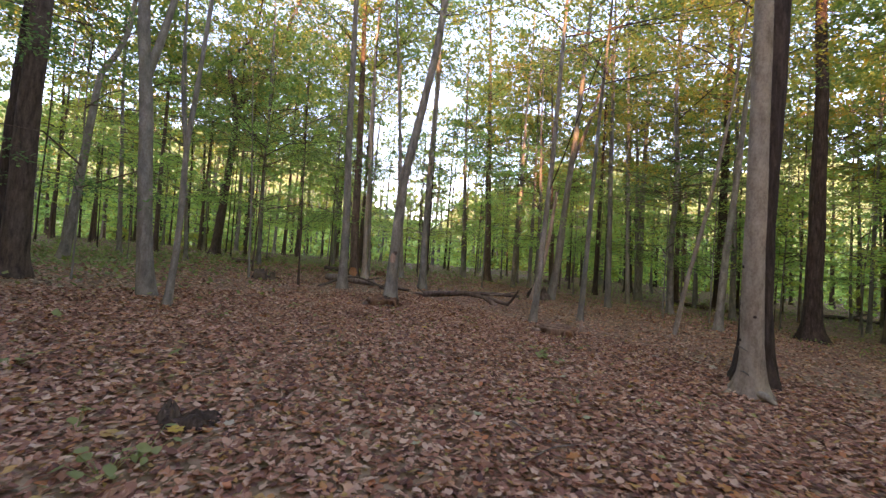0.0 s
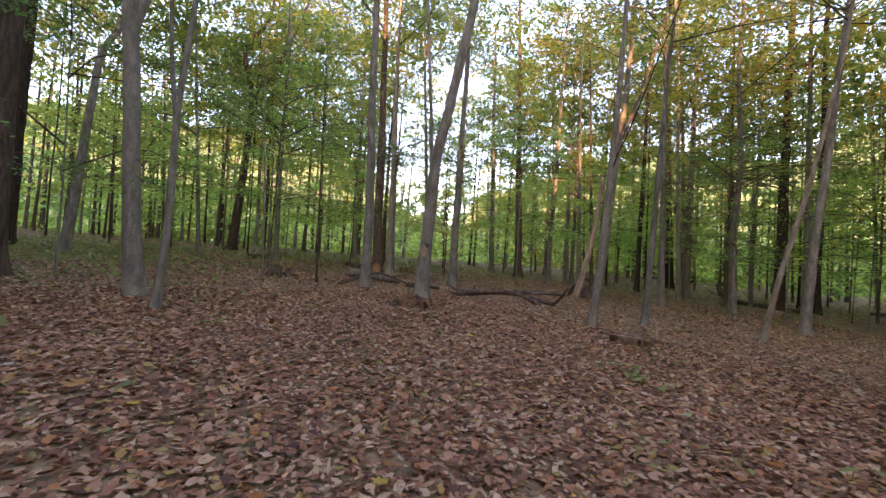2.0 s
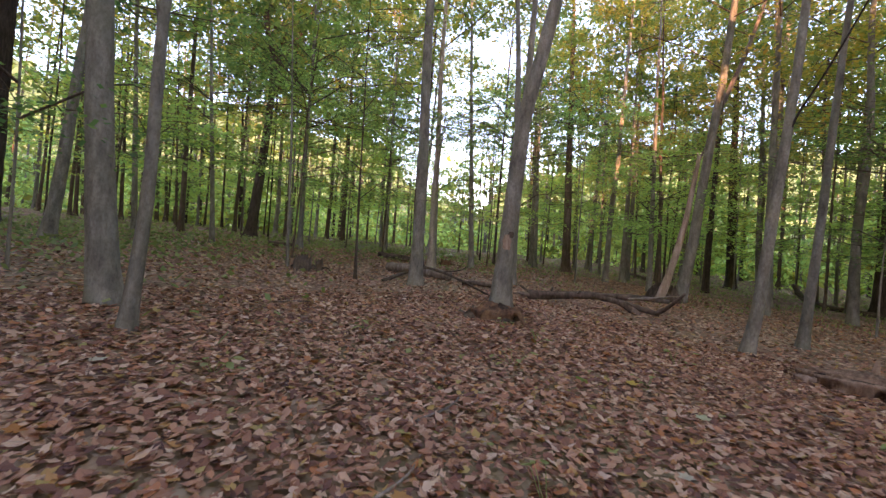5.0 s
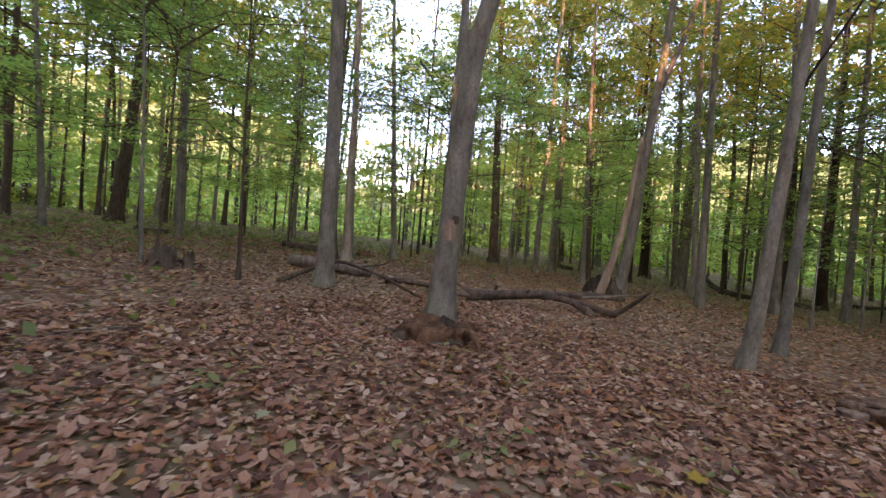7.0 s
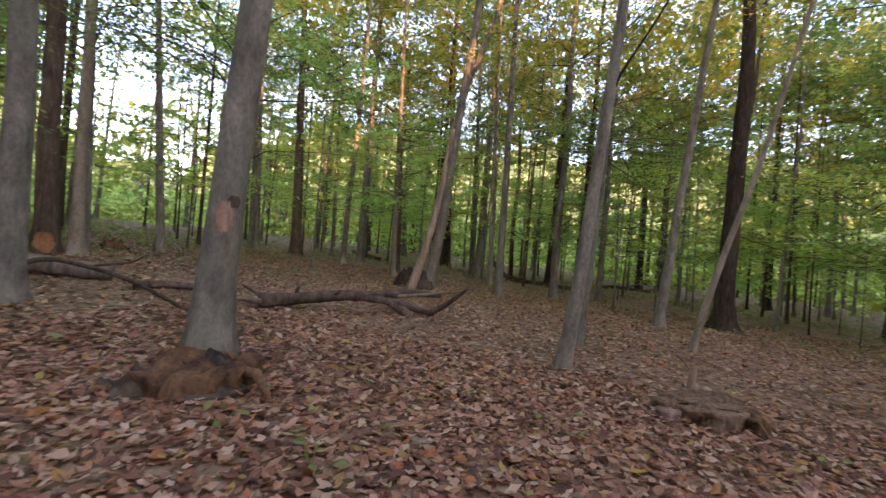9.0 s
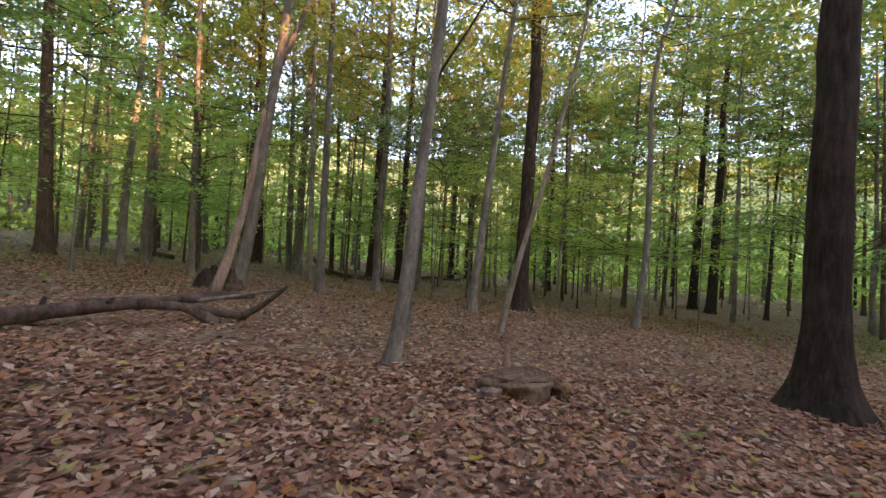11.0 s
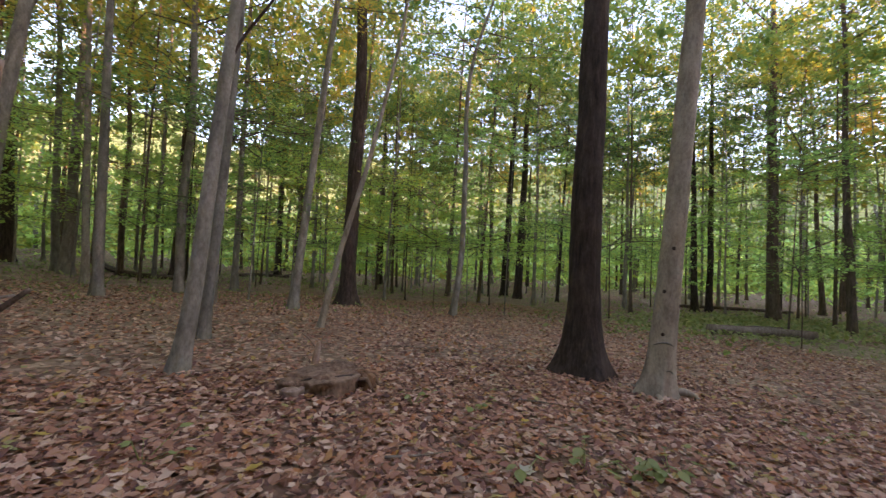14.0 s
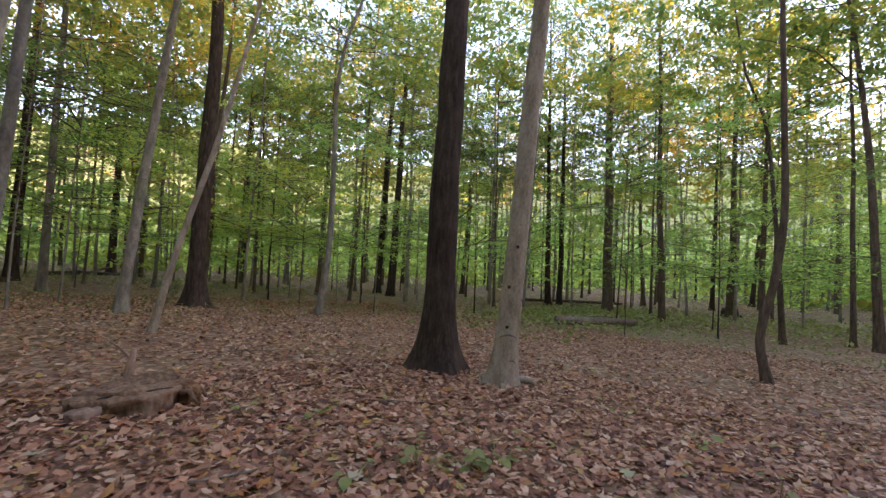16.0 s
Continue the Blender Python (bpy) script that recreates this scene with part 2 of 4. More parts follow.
def crown_pair(seed, low, high, reach, branches, leaves, size, material, rise, flat, loose=1.0):
    """Two meshes of one crown round the z axis: its wood and its leaves."""
    rng, nrng = random.Random(seed), np.random.default_rng(seed)
    centres, bv, bf = [], [], []
    levels = [rng.random() for _ in range(branches // 3 + 2)]
    for i in range(branches):
        f = min(1.0, max(0.0, rng.choice(levels) + rng.gauss(0, 0.03)))
        z = low + (high - low) * f
        length = reach * rng.uniform(0.3, 1.35) * (0.55 + 0.75 * math.sin(math.pi * min(1.0, 0.22 + 0.74 * f)))
        a = rng.uniform(0, 2 * math.pi)
        way = Vector((math.cos(a), math.sin(a), rise * rng.uniform(0.0, 1.3))).normalized()
        start = Vector((0, 0, z))
        bend = Vector((rng.gauss(0, 0.11), rng.gauss(0, 0.11), rng.uniform(0.0, 0.12))) * length
        r = 0.005 * length + 0.004
        tube(bv, bf, [start, start + way * length * 0.35 + bend, start + way * length * 0.7 + bend * 0.6, start + way * length], [r, r * 0.75, r * 0.5, 0.004], 4, cap=False)
        centres.append(spray(nrng, start, way, length, int(leaves * length / reach), flat * length))
        for sgn in (-1, 1):
            f2 = rng.uniform(0.3, 0.6)
            w2 = (way + Vector((-way.y, way.x, 0)) * sgn * rng.uniform(0.5, 0.9)).normalized()
            o2 = start + way * length * f2
            l2 = length * rng.uniform(0.35, 0.6)
            if size < 0.2:
                tube(bv, bf, [o2, o2 + w2 * l2], [r * 0.5, 0.003], 3, cap=False)
            centres.append(spray(nrng, o2, w2, l2, int(leaves * 0.5 * l2 / reach), flat * l2))
    return mesh_of("crown_wood", bv, bf, BROWN), leaf_mesh("crown", leaf_quads(nrng, np.concatenate(centres), size, loose), material)


KINDS = {}
for reach_name, leaf_size, share, loose in (("near", 0.75, 1.1, 0.75), ("mid", 1.0, 0.95, 0.8), ("far", 1.85, 0.42, 0.95)):
    q, lift = {"near": (0, 3.2), "mid": (100, 2.2), "far": (200, 0.8)}[reach_name]
    # beyond the near ones, these crowns take the leaf with haze in its colour
    KINDS["under", reach_name] = [crown_pair(q + 10 + i, 1.2 + 0.4 * i, 9.5, 2.8, 23, int(84 * share), 0.14 * leaf_size, GREEN if reach_name == "near" else HAZE_LEAF, 0.2, 0.05, loose) for i in range(4)]
    KINDS["pole", reach_name] = [crown_pair(q + 30 + i, 5.2 + lift + 0.7 * i, 16.5, 3.2, 24, int(92 * share), 0.16 * leaf_size, GREEN if i % 2 else GOLD, 0.4, 0.10, loose) for i in range(4)]
    KINDS["tall", reach_name] = [crown_pair(q + 50 + i, 9.0 + lift + 0.7 * i, 23.5, 4.6, 38, int(96 * share), 0.2 * leaf_size, GOLD if i % 2 else GREEN, 0.55, 0.12, loose) for i in range(4)]
TREE_RNG = random.Random(7)


def tree(x, y, across, lean=(0.0, 0.0), knots=(), wood=None, height=18.0, crown="pole", label="", near=False, flare=0.55, lobes=5,
         forks=(), fall=None, spin=None, sink=0.0, crown_scale=1.0, top_share=0.25):
    """A standing tree: base at x, y; across: the trunk's thickness; forks: (height, thickness, knots relative to the base)."""
    wood = wood or BEECH
    seed = TREE_RNG.uniform(0, 60)
    base = new("tree")
    base.location = (x, y, land(x, y) - sink)
    verts, faces = [], []
    wob = 0.0 if knots else 0.05 + 0.1 * TREE_RNG.random()

    def centre(z):
        if knots:
            dx, dy = curve_through(knots, z)
        else:
            dx, dy = lean[0] * z, lean[1] * z
        fade = min(1.0, z / 3)
        return Vector((dx + fade * wob * noise.noise(Vector((seed, z * 0.22, 0))), dy + fade * wob * noise.noise(Vector((seed, z * 0.22, 7))), z))

    if near:
        levels = [-0.35, 0.0, 0.05, 0.11, 0.18, 0.27, 0.38, 0.5, 0.65, 0.85, 1.1]
        z = 1.1
        while z < height:
            z += 0.32 if z < 7 else 0.9
            levels.append(z)
        sides = 22
    else:
        levels = [-0.4, 0.0, 0.15, 0.4, 0.9]
        z = 0.9
        while z < height:
            z += 1.2
            levels.append(z)
        sides = 9
    path = [centre(max(z, 0.0)) + Vector((0, 0, min(z, 0.0))) for z in levels]
    radii = [across / 2 * (1 - (1 - top_share) * min(1.0, max(z, 0) / height) ** 0.9) for z in levels]
    tube(verts, faces, path, radii, sides, 0.10 if near else 0.08, lobes, fall or 0.26 + across * 0.2, flare, seed, sunk=-levels[0])
    part("trunk", mesh_of("trunk", verts, faces, wood), base)
    for fz, thick, fk, *other in forks:
        fv, ff = [], []
        c0 = centre(fz)
        fp = [c0] + [Vector((dx, dy, z)) for z, dx, dy in fk]
        dense = []
        for a, b in zip(fp, fp[1:]):
            dense += [a.lerp(b, s / 4) for s in range(4)]
        dense.append(fp[-1])
        dense.append(fp[-1] + (fp[-1] - fp[-2]) * 1.2)
        for _ in range(3):
            dense = [dense[0]] + [(dense[i - 1] + dense[i] * 2 + dense[i + 1]) / 4 for i in range(1, len(dense) - 1)] + [dense[-1]]
        tube(fv, ff, dense, [thick / 2 * (1 - 0.6 * i / len(dense)) for i in range(len(dense))], 10, 0.1, seed=seed + 3)
        part("limb", mesh_of("limb", fv, ff, other[0] if other else wood), base)
    if crown:
        off = math.hypot(x + 5, y - 4)
        pair = TREE_RNG.choice(KINDS[crown, "near" if off < 18 else "mid" if off < 34 else "far"])
        top = centre(height * 0.75)
        tilt = Vector((top.x, top.y, top.z)).normalized()
        m = Vector((0, 0, 1)).rotation_difference(tilt).to_matrix().to_4x4() @ pose(0, 0, 0, 0, 0, TREE_RNG.uniform(0, 360) if spin is None else spin)
        s = crown_scale * TREE_RNG.uniform(0.9, 1.1)
        for nm, me in zip(("crown_wood", "crown"), pair):
            ob = tagged(part(nm, me, base), kind="stuff")
            ob.matrix_local = m @ Matrix.Diagonal((s, s, TREE_RNG.uniform(0.92, 1.05), 1))
    return tagged(base, label or "tall slender forest tree with thin green-gold crown", "tree", "forest trees")


# ---- ground ----
def build_ground():
    def lines(c, inner, step, outer):
        out = [c]
        d, s = 0.0, step
        while d < outer:
            d += s
            if d > inner:
                s *= 1.16
            out += [c - d, c + d]
        return sorted(out)
    xs, ys = lines(-6.0, 22.0, 0.35, 900.0), lines(8.0, 20.0, 0.35, 900.0)
    verts = [(x, y, land(x, y)) for y in ys for x in xs]
    n = len(xs)
    faces = [(j * n + i, j * n + i + 1, (j + 1) * n + i + 1, (j + 1) * n + i) for j in range(len(ys) - 1) for i in range(n - 1)]
    ob = new("ground", mesh_of("ground", verts, faces, GROUND))
    tagged(ob, "forest floor of brown fallen leaves, gently sloping", "forest floor", kind="structure")


build_ground()

# ---- the trees along the walk, each at its place ----
BEECH_L = "grey smooth-barked beech standing in fallen leaves"
DARK_L = "tall dark-barked tree with flared foot in fallen leaves"
SLIM_L = "slim grey young tree with sparse green leaves"
pale_beech = tree(-1.33, 8.66, 0.34, knots=((0.5, 0.03, -0.06), (2.0, 0.04, -0.16), (4.0, 0.07, -0.26), (8.0, 0.12, -0.48)), wood=PALE, height=20, crown="tall", near=True, flare=1.0, fall=0.3, lobes=5, label="pale grey beech with knotted, wrinkled foot and roots")
tree(-1.46, 9.84, 0.54, lean=(0.022, 0.021), wood=DARK, height=24, crown="tall", near=True, flare=1.05, fall=0.42, lobes=4, label="thick dark-brown oak with furrowed bark and flared foot")
tree(-1.44, 21.1, 0.6, lean=(0.004, 0.004), wood=DARK, height=25, crown="tall", near=True, flare=0.9, fall=0.4, label=DARK_L)
wounded_beech = tree(-10.72, 8.5, 0.37, knots=((0.35, 0.01, 0.0), (1.5, 0.05, 0.04), (3.1, 0.13, 0.10), (3.9, 0.17, 0.14), (4.9, 0.33, 0.27), (8.0, 0.75, 0.65)), height=17, crown="tall", near=True, flare=0.5, sink=-0.14, forks=((3.2, 0.15, ((4.0, 0.04, 0.03), (4.9, 0.02, 0.02), (9.0, -0.3, -0.2))),), label="leaning grey forked beech with wounded bark on soil mound")
tree(-7.13, 11.15, 0.20, knots=((0.8, 0.10, 0.0), (2.15, 0.20, 0.0), (3.6, 0.31, 0.0), (4.8, 0.40, 0.0)), height=14, crown="pole", near=True, flare=0.5, forks=((3.65, 0.05, ((4.15, 0.42, -0.03), (4.8, 0.82, -0.15), (6.2, 1.5, -0.4)), DARK),), label=BEECH_L)
tree(-6.75, 13.4, 0.19, lean=(0.055, 0.0), height=13, crown="pole", near=True, label=BEECH_L)
tree(-4.0, 18.9, 0.29, lean=(0.08, -0.018), height=17, crown="pole", near=True, label=BEECH_L)
tree(1.55, 18.2, 0.25, knots=((2.4, 0.18, -0.12), (5.4, 0.17, -0.12), (8.1, 0.13, -0.08), (10.0, 0.35, -0.2), (11.5, 0.75, -0.48)), height=15, crown="pole", near=True, label="slim grey curving beech with spreading branches")
tree(-11.35, 19.2, 0.40, knots=((1.8, 0.27, 0.07), (4.3, 0.47, 0.13), (6.6, 0.68, 0.2), (8.3, 0.86, 0.24)), height=19, crown="pole", near=True, forks=((6.9, 0.2, ((9.0, 1.35, 0.7), (11.5, 1.8, 1.2)), DEADWOOD),), label=BEECH_L)
tree(-4.3, 14.9, 0.15, knots=((0.9, 0.16, -0.05), (1.97, 0.38, -0.12), (3.97, 0.86, -0.27), (7.0, 1.44, -0.45)), wood=PALE, height=11, crown="pole", crown_scale=0.6, near=True, flare=0.3, spin=40, label="thin leaning pale tree behind a rotten stump")
tree(-11.9, 2.24, 0.35, knots=((1.6, -0.03, -0.14), (4.3, -0.05, -0.30), (6.2, -0.09, -0.48)), height=18, crown="tall", near=True, flare=0.35, forks=((5.0, 0.2, ((6.2, -0.02, -0.10), (7.1, 0.0, 0.05), (11.0, 0.3, 0.8))),), label=BEECH_L)
tree(-10.58, 2.38, 0.15, knots=((1.5, 0.02, 0.10), (3.5, 0.02, 0.12), (4.9, 0.05, 0.22), (6.9, 0.08, 0.35)), height=12, crown="pole", crown_scale=0.6, near=True, flare=0.5, forks=((3.3, 0.09, ((4.8, -0.02, -0.07), (6.7, -0.02, -0.1))),), label="thin grey forked young tree beside a beech")
tree(-15.0, 0.0, 0.56, lean=(0.0, 0.006), wood=BROWN, height=22, crown="tall", near=True, label=BEECH_L)
tree(-24.6, -0.4, 0.75, lean=(0.0, 0.021), wood=DARK, height=24, crown="tall", near=True, label=DARK_L)
tree(-20.9, 1.3, 0.34, knots=((1.7, 0.01, 0.16), (5.5, 0.03, 0.44), (7.5, 0.04, 0.66), (8.4, 0.08, 1.15), (10.4, 0.09, 1.43)), height=15, crown="pole", near=True, label="grey crooked tree bending sideways high up")
tree(-30.0, 9.2, 0.58, knots=((3.8, 0.08, 0.28), (7.7, 0.16, 0.53), (10.0, 0.15, 0.5), (12.7, 0.0, 0.0), (14.6, 0.34, 1.1), (16.7, 0.45, 1.5)), wood=BROWN, height=20, crown="tall", near=True, top_share=0.15, forks=((9.6, 0.36, ((11.7, 0.5, 1.7), (13.4, 0.75, 2.4), (16.0, 0.96, 3.2))),), label="brown forked tree with widely spread arms")
tree(-14.0, 8.8, 0.33, lean=(-0.012, -0.015), wood=BEECH, height=20, crown="tall", near=True, label="straight grey tree beside fallen logs")
hollow_tree = tree(-18.8, 12.45, 0.46, lean=(-0.015, -0.02), wood=BROWN, height=20, crown="pole", near=True, label="reddish-brown rough-barked tree with hollow foot")
tree(-18.35, 12.8, 0.27, lean=(-0.005, -0.01), wood=PALE, height=18, crown="pole", near=True, flare=0.8, label="pale brown slender tree close beside a hollow one")
tree(-14.9, 13.7, 0.34, lean=(0.006, 0.006), height=18, crown="pole", near=True, label=BEECH_L)
tree(-20.3, 25.2, 0.55, lean=(-0.035, -0.025), wood=BROWN, height=22, crown="tall", label="brown tree with sunlit orange crown")
tree(-16.6, 23.3, 0.30, lean=(0.025, 0.012), height=20, crown="pole", label=BEECH_L)
tree(-24.2, 26.8, 0.40, lean=(-0.03, -0.02), height=20, crown="pole", label=BEECH_L)
tree(-17.5, 27.5, 0.30, height=19, crown="pole", label=BEECH_L)
tree(-14.2, 24.2, 0.24, lean=(-0.05, -0.02), wood=BROWN, height=15, crown="under", label=SLIM_L)
tree(-24.4, 34.5, 0.38, lean=(0.04, 0.02), height=20, crown="pole", label=BEECH_L)
tree(-15.1, 38.5, 0.7, lean=(-0.035, -0.008), wood=DARK, height=24, crown="tall", label=DARK_L)
tree(-11.3, 30.5, 0.5, lean=(0.012, 0.002), height=22, crown="pole", label=BEECH_L)
tree(-7.0, 32.8, 0.66, lean=(0.012, 0.0), wood=DARK, height=24, crown="tall", label=DARK_L)
tree(-5.3, 32.5, 0.5, lean=(0.008, 0.0), wood=DARK, height=23, crown="tall", label=DARK_L)
tree(-7.0, 23.2, 0.34, lean=(0.0, 0.0), height=19, crown="pole", label=BEECH_L)
tree(0.9, 46.0, 0.6, wood=DARK, height=22, crown="tall", label=DARK_L)
tree(-9.0, 20.6, 0.3, lean=(-0.016, -0.007), height=18, crown="pole", label=BEECH_L)
tree(-16.8, 25.5, 0.3, lean=(0.004, 0.002), height=17, crown="pole", label=BEECH_L)
tree(-13.4, 21.3, 0.24, lean=(-0.027, -0.01), height=15, crown="under", label=SLIM_L)
tree(15.7, 32.0, 0.6, lean=(0.015, -0.012), wood=DARK, height=24, crown="tall", label=DARK_L)
tree(14.9, 29.5, 0.64, lean=(0.01, -0.01), wood=DARK, height=24, crown="tall", label=DARK_L)
tree(12.2, 25.0, 0.25, lean=(-0.01, 0.01), height=18, crown="pole", label=BEECH_L)
tree(17.8, 22.4, 0.27, lean=(-0.01, 0.015), height=18, crown="pole", label=BEECH_L)
tree(22.8, 20.6, 0.46, lean=(-0.015, 0.03), wood=DARK, height=22, crown="tall", label=DARK_L)
tree(24.1, 20.3, 0.46, lean=(-0.008, 0.016), wood=DARK, height=22, crown="pole", label=DARK_L)
tree(22.3, 15.9, 0.68, lean=(-0.007, 0.02), wood=BROWN, height=24, crown="tall", label="stout brown tree with leaning mossy trunk")
tree(18.8, 11.6, 0.38, lean=(-0.01, 0.04), wood=BROWN, height=21, crown="pole", label="straight brown tree above low green herbs")
tree(23.6, 11.4, 0.18, lean=(-0.016, 0.079), height=12, crown="under", label=SLIM_L)
tree(34.6, 11.9, 0.37, wood=DARK, height=20, crown="pole", label=DARK_L)
tree(28.3, 9.8, 0.52, wood=BROWN, height=22, crown="tall", label=DARK_L)
tree(3.92, 5.8, 0.17, knots=((0.88, -0.01, 0.14), (2.0, 0.0, -0.06), (3.4, 0.01, -0.19), (5.4, 0.01, -0.14), (7.8, 0.0, -0.06)), wood=BROWN, height=13, crown="pole", near=True, label="thin brown tree with crooked, kinked foot")
tree(14.2, 6.15, 0.22, knots=((2.4, -0.01, 0.14), (5.0, -0.02, 0.34), (8.7, -0.04, 0.73), (10.9, -0.08, 1.43), (13.4, -0.1, 1.83)), wood=BROWN, height=15, crown="under", near=True, label="thin dark curved tree")
tree(16.6, 4.1, 0.22, lean=(0.0, 0.017), wood=BROWN, height=16, crown="pole", label=SLIM_L)
tree(15.5, 3.44, 0.33, knots=((3.0, 0.01, 0.15), (6.8, 0.02, 0.35), (10.75, 0.05, 0.72), (13.5, 0.07, 1.05)), wood=BROWN, height=17, crown="pole", near=True, label="dark brown tree curving towards its neighbour")
tree(1.3, 23.7, 0.14, lean=(0.028, -0.012), height=12, crown="under", label=SLIM_L)
tree(15.0, 34.0, 0.27, lean=(-0.04, 0.03), height=16, crown="pole", label=SLIM_L)
tree(-25.5, 10.2, 0.24, height=15, crown="under", label=SLIM_L)
tree(-23.3, 5.9, 0.19, lean=(-0.013, -0.07), height=14, crown="under", label=SLIM_L)
tree(-23.6, 9.5, 0.22, lean=(-0.004, -0.01), height=15, crown="under", label=SLIM_L)
tree(-25.5, 3.6, 0.22, lean=(-0.007, -0.05), height=15, crown="pole", label=SLIM_L)
tree(-17.0, 6.5, 0.09, lean=(-0.015, -0.05), height=8, crown=None, label="thin bare grey sapling beside a stump")
tree(-14.8, 7.45, 0.075, lean=(-0.005, -0.012), wood=BROWN, height=7, crown="under", crown_scale=0.5, label="thin brown sapling with few leaves")
tree(-19.1, 13.6, 0.16, lean=(-0.02, -0.024), height=15, crown="under", label=SLIM_L)
tree(-38.0, 13.3, 0.33, height=18, crown="pole", label=BEECH_L)
tree(-22.7, 25.2, 0.3, lean=(-0.03, -0.02), height=18, crown="pole", label=BEECH_L)
tree(-11.9, 32.2, 0.38, lean=(-0.04, -0.02), height=20, crown="pole", label=BEECH_L)

for x, y, thick, tall in ((-6.1, 19.4, 0.06, 9.0), (-4.9, 21.6, 0.07, 9.5), (-2.8, 24.5, 0.07, 9.5), (-14.6, 1.1, 0.05, 8.5)):
    tree(x, y, thick, lean=(0.02, -0.01), height=tall, crown="under", label="thin young beech with flat layers of green leaves")

# ---- the rest of the wood ----
PLACED = [(o.location.x, o.location.y) for o in scene.objects if o.name.split(".")[0] == "tree"]


def opening(x, y):
    """The line on which the slope opens to the sky between far trees."""
    return abs(math.atan2(y - 4, x + 4) - 2.42) < 0.15


def thinner(x, y):
    """The lighter stand of trees on the low side of the clearing."""
    return abs(math.atan2(y - 4, x + 4) - 0.28) < 0.32


def scatter():
    rng = random.Random(21)
    done = list(PLACED)

    def free(x, y, gap):
        return all((x - a) ** 2 + (y - b) ** 2 > gap * gap for a, b in done)

    def fill(count, low, high, front, sizes, kinds, gap):
        made = tries = 0
        while made < count and tries < count * 60:
            tries += 1
            a = rng.uniform(0, 2 * math.pi)
            d = math.sqrt(rng.uniform(low * low, high * high))
            x, y = -4 + d * math.cos(a), 4 + d * math.sin(a)
            ahead = y > 3 - 0.12 * abs(x + 4)
            if ahead != front or not free(x, y, gap) or math.hypot(x, y) < 9:
                continue
            # the wood thins out where the slope opens to the sky
            if front and (opening(x, y) and rng.random() < 0.6 or thinner(x, y) and rng.random() < 0.3):
                continue
            done.append((x, y))
            thick = rng.uniform(*sizes)
            tree(x, y, thick, lean=(rng.gauss(0, 0.022), rng.gauss(0, 0.022)), wood=rng.choice((BEECH, BEECH, BROWN, BROWN, DARK)), height=rng.uniform(14, 21) if thick > 0.085 else rng.uniform(8, 10.5), crown=None if opening(x, y) and d > 30 and rng.random() < 0.35 else rng.choice(kinds),
                 label="distant slender forest tree among green understorey" if front else "unseen forest tree added behind the clearing to screen the sun")
            made += 1

    fill(24, 15, 26, True, (0.035, 0.08), ("under",), 1.9)
    fill(22, 20, 34, True, (0.16, 0.36), ("pole", "tall"), 2.2)
    fill(120, 24, 40, True, (0.07, 0.22), ("under", "under", "pole"), 1.8)
    fill(150, 36, 64, True, (0.14, 0.5), ("under", "under", "pole", "tall"), 2.3)
    # trees out of view behind, added to help screen the low sun
    fill(14, 11, 22, False, (0.2, 0.5), ("pole", "tall"), 3.5)


scatter()


# ---- undergrowth and the wood beyond ----
def shrub_leaves(name, seed, clumps, per, low, high, size, spread, tall, material, label):
    rng = np.random.default_rng(seed)
    all_centres = []
    while len(all_centres) < clumps:
        a, d = rng.uniform(0, 2 * np.pi), math.sqrt(rng.uniform(low * low, high * high))
        x, y = -4 + d * math.cos(a), 4 + d * math.sin(a)
        if y < -20:
            continue
        c = rng.normal(0, 1, (per, 3)) * (spread, spread, 0.0)
        tiers = rng.uniform(0, 1, 5)
        c[:, 2] = tall * (tiers[rng.integers(0, 5, per)] + rng.normal(0, 0.035, per)).clip(0.0, 1.0) * (0.5 if opening(x, y) else rng.uniform(0.6, 1.1)) + 0.05
        all_centres.append(c + (x, y, land(x, y)))
    ob = new(name, leaf_mesh(name, leaf_quads(rng, np.concatenate(all_centres), size, 1.3), material))
    tagged(ob, label, "undergrowth", kind="stuff")


shrub_leaves("undergrowth", 5, 36, 80, 42, 58, 0.18, 0.9, 2.0, HAZE_LEAF, "low green leafy undergrowth between far trunks")
shrub_leaves("undergrowth", 6, 520, 80, 52, 92, 0.5, 1.9, 8.0, HAZE_LEAF, "green leafy undergrowth far back in the wood")
shrub_leaves("undergrowth", 7, 480, 60, 84, 122, 0.95, 2.8, 14.0, HAZE_LEAF, "green leafy undergrowth deepest in the wood")


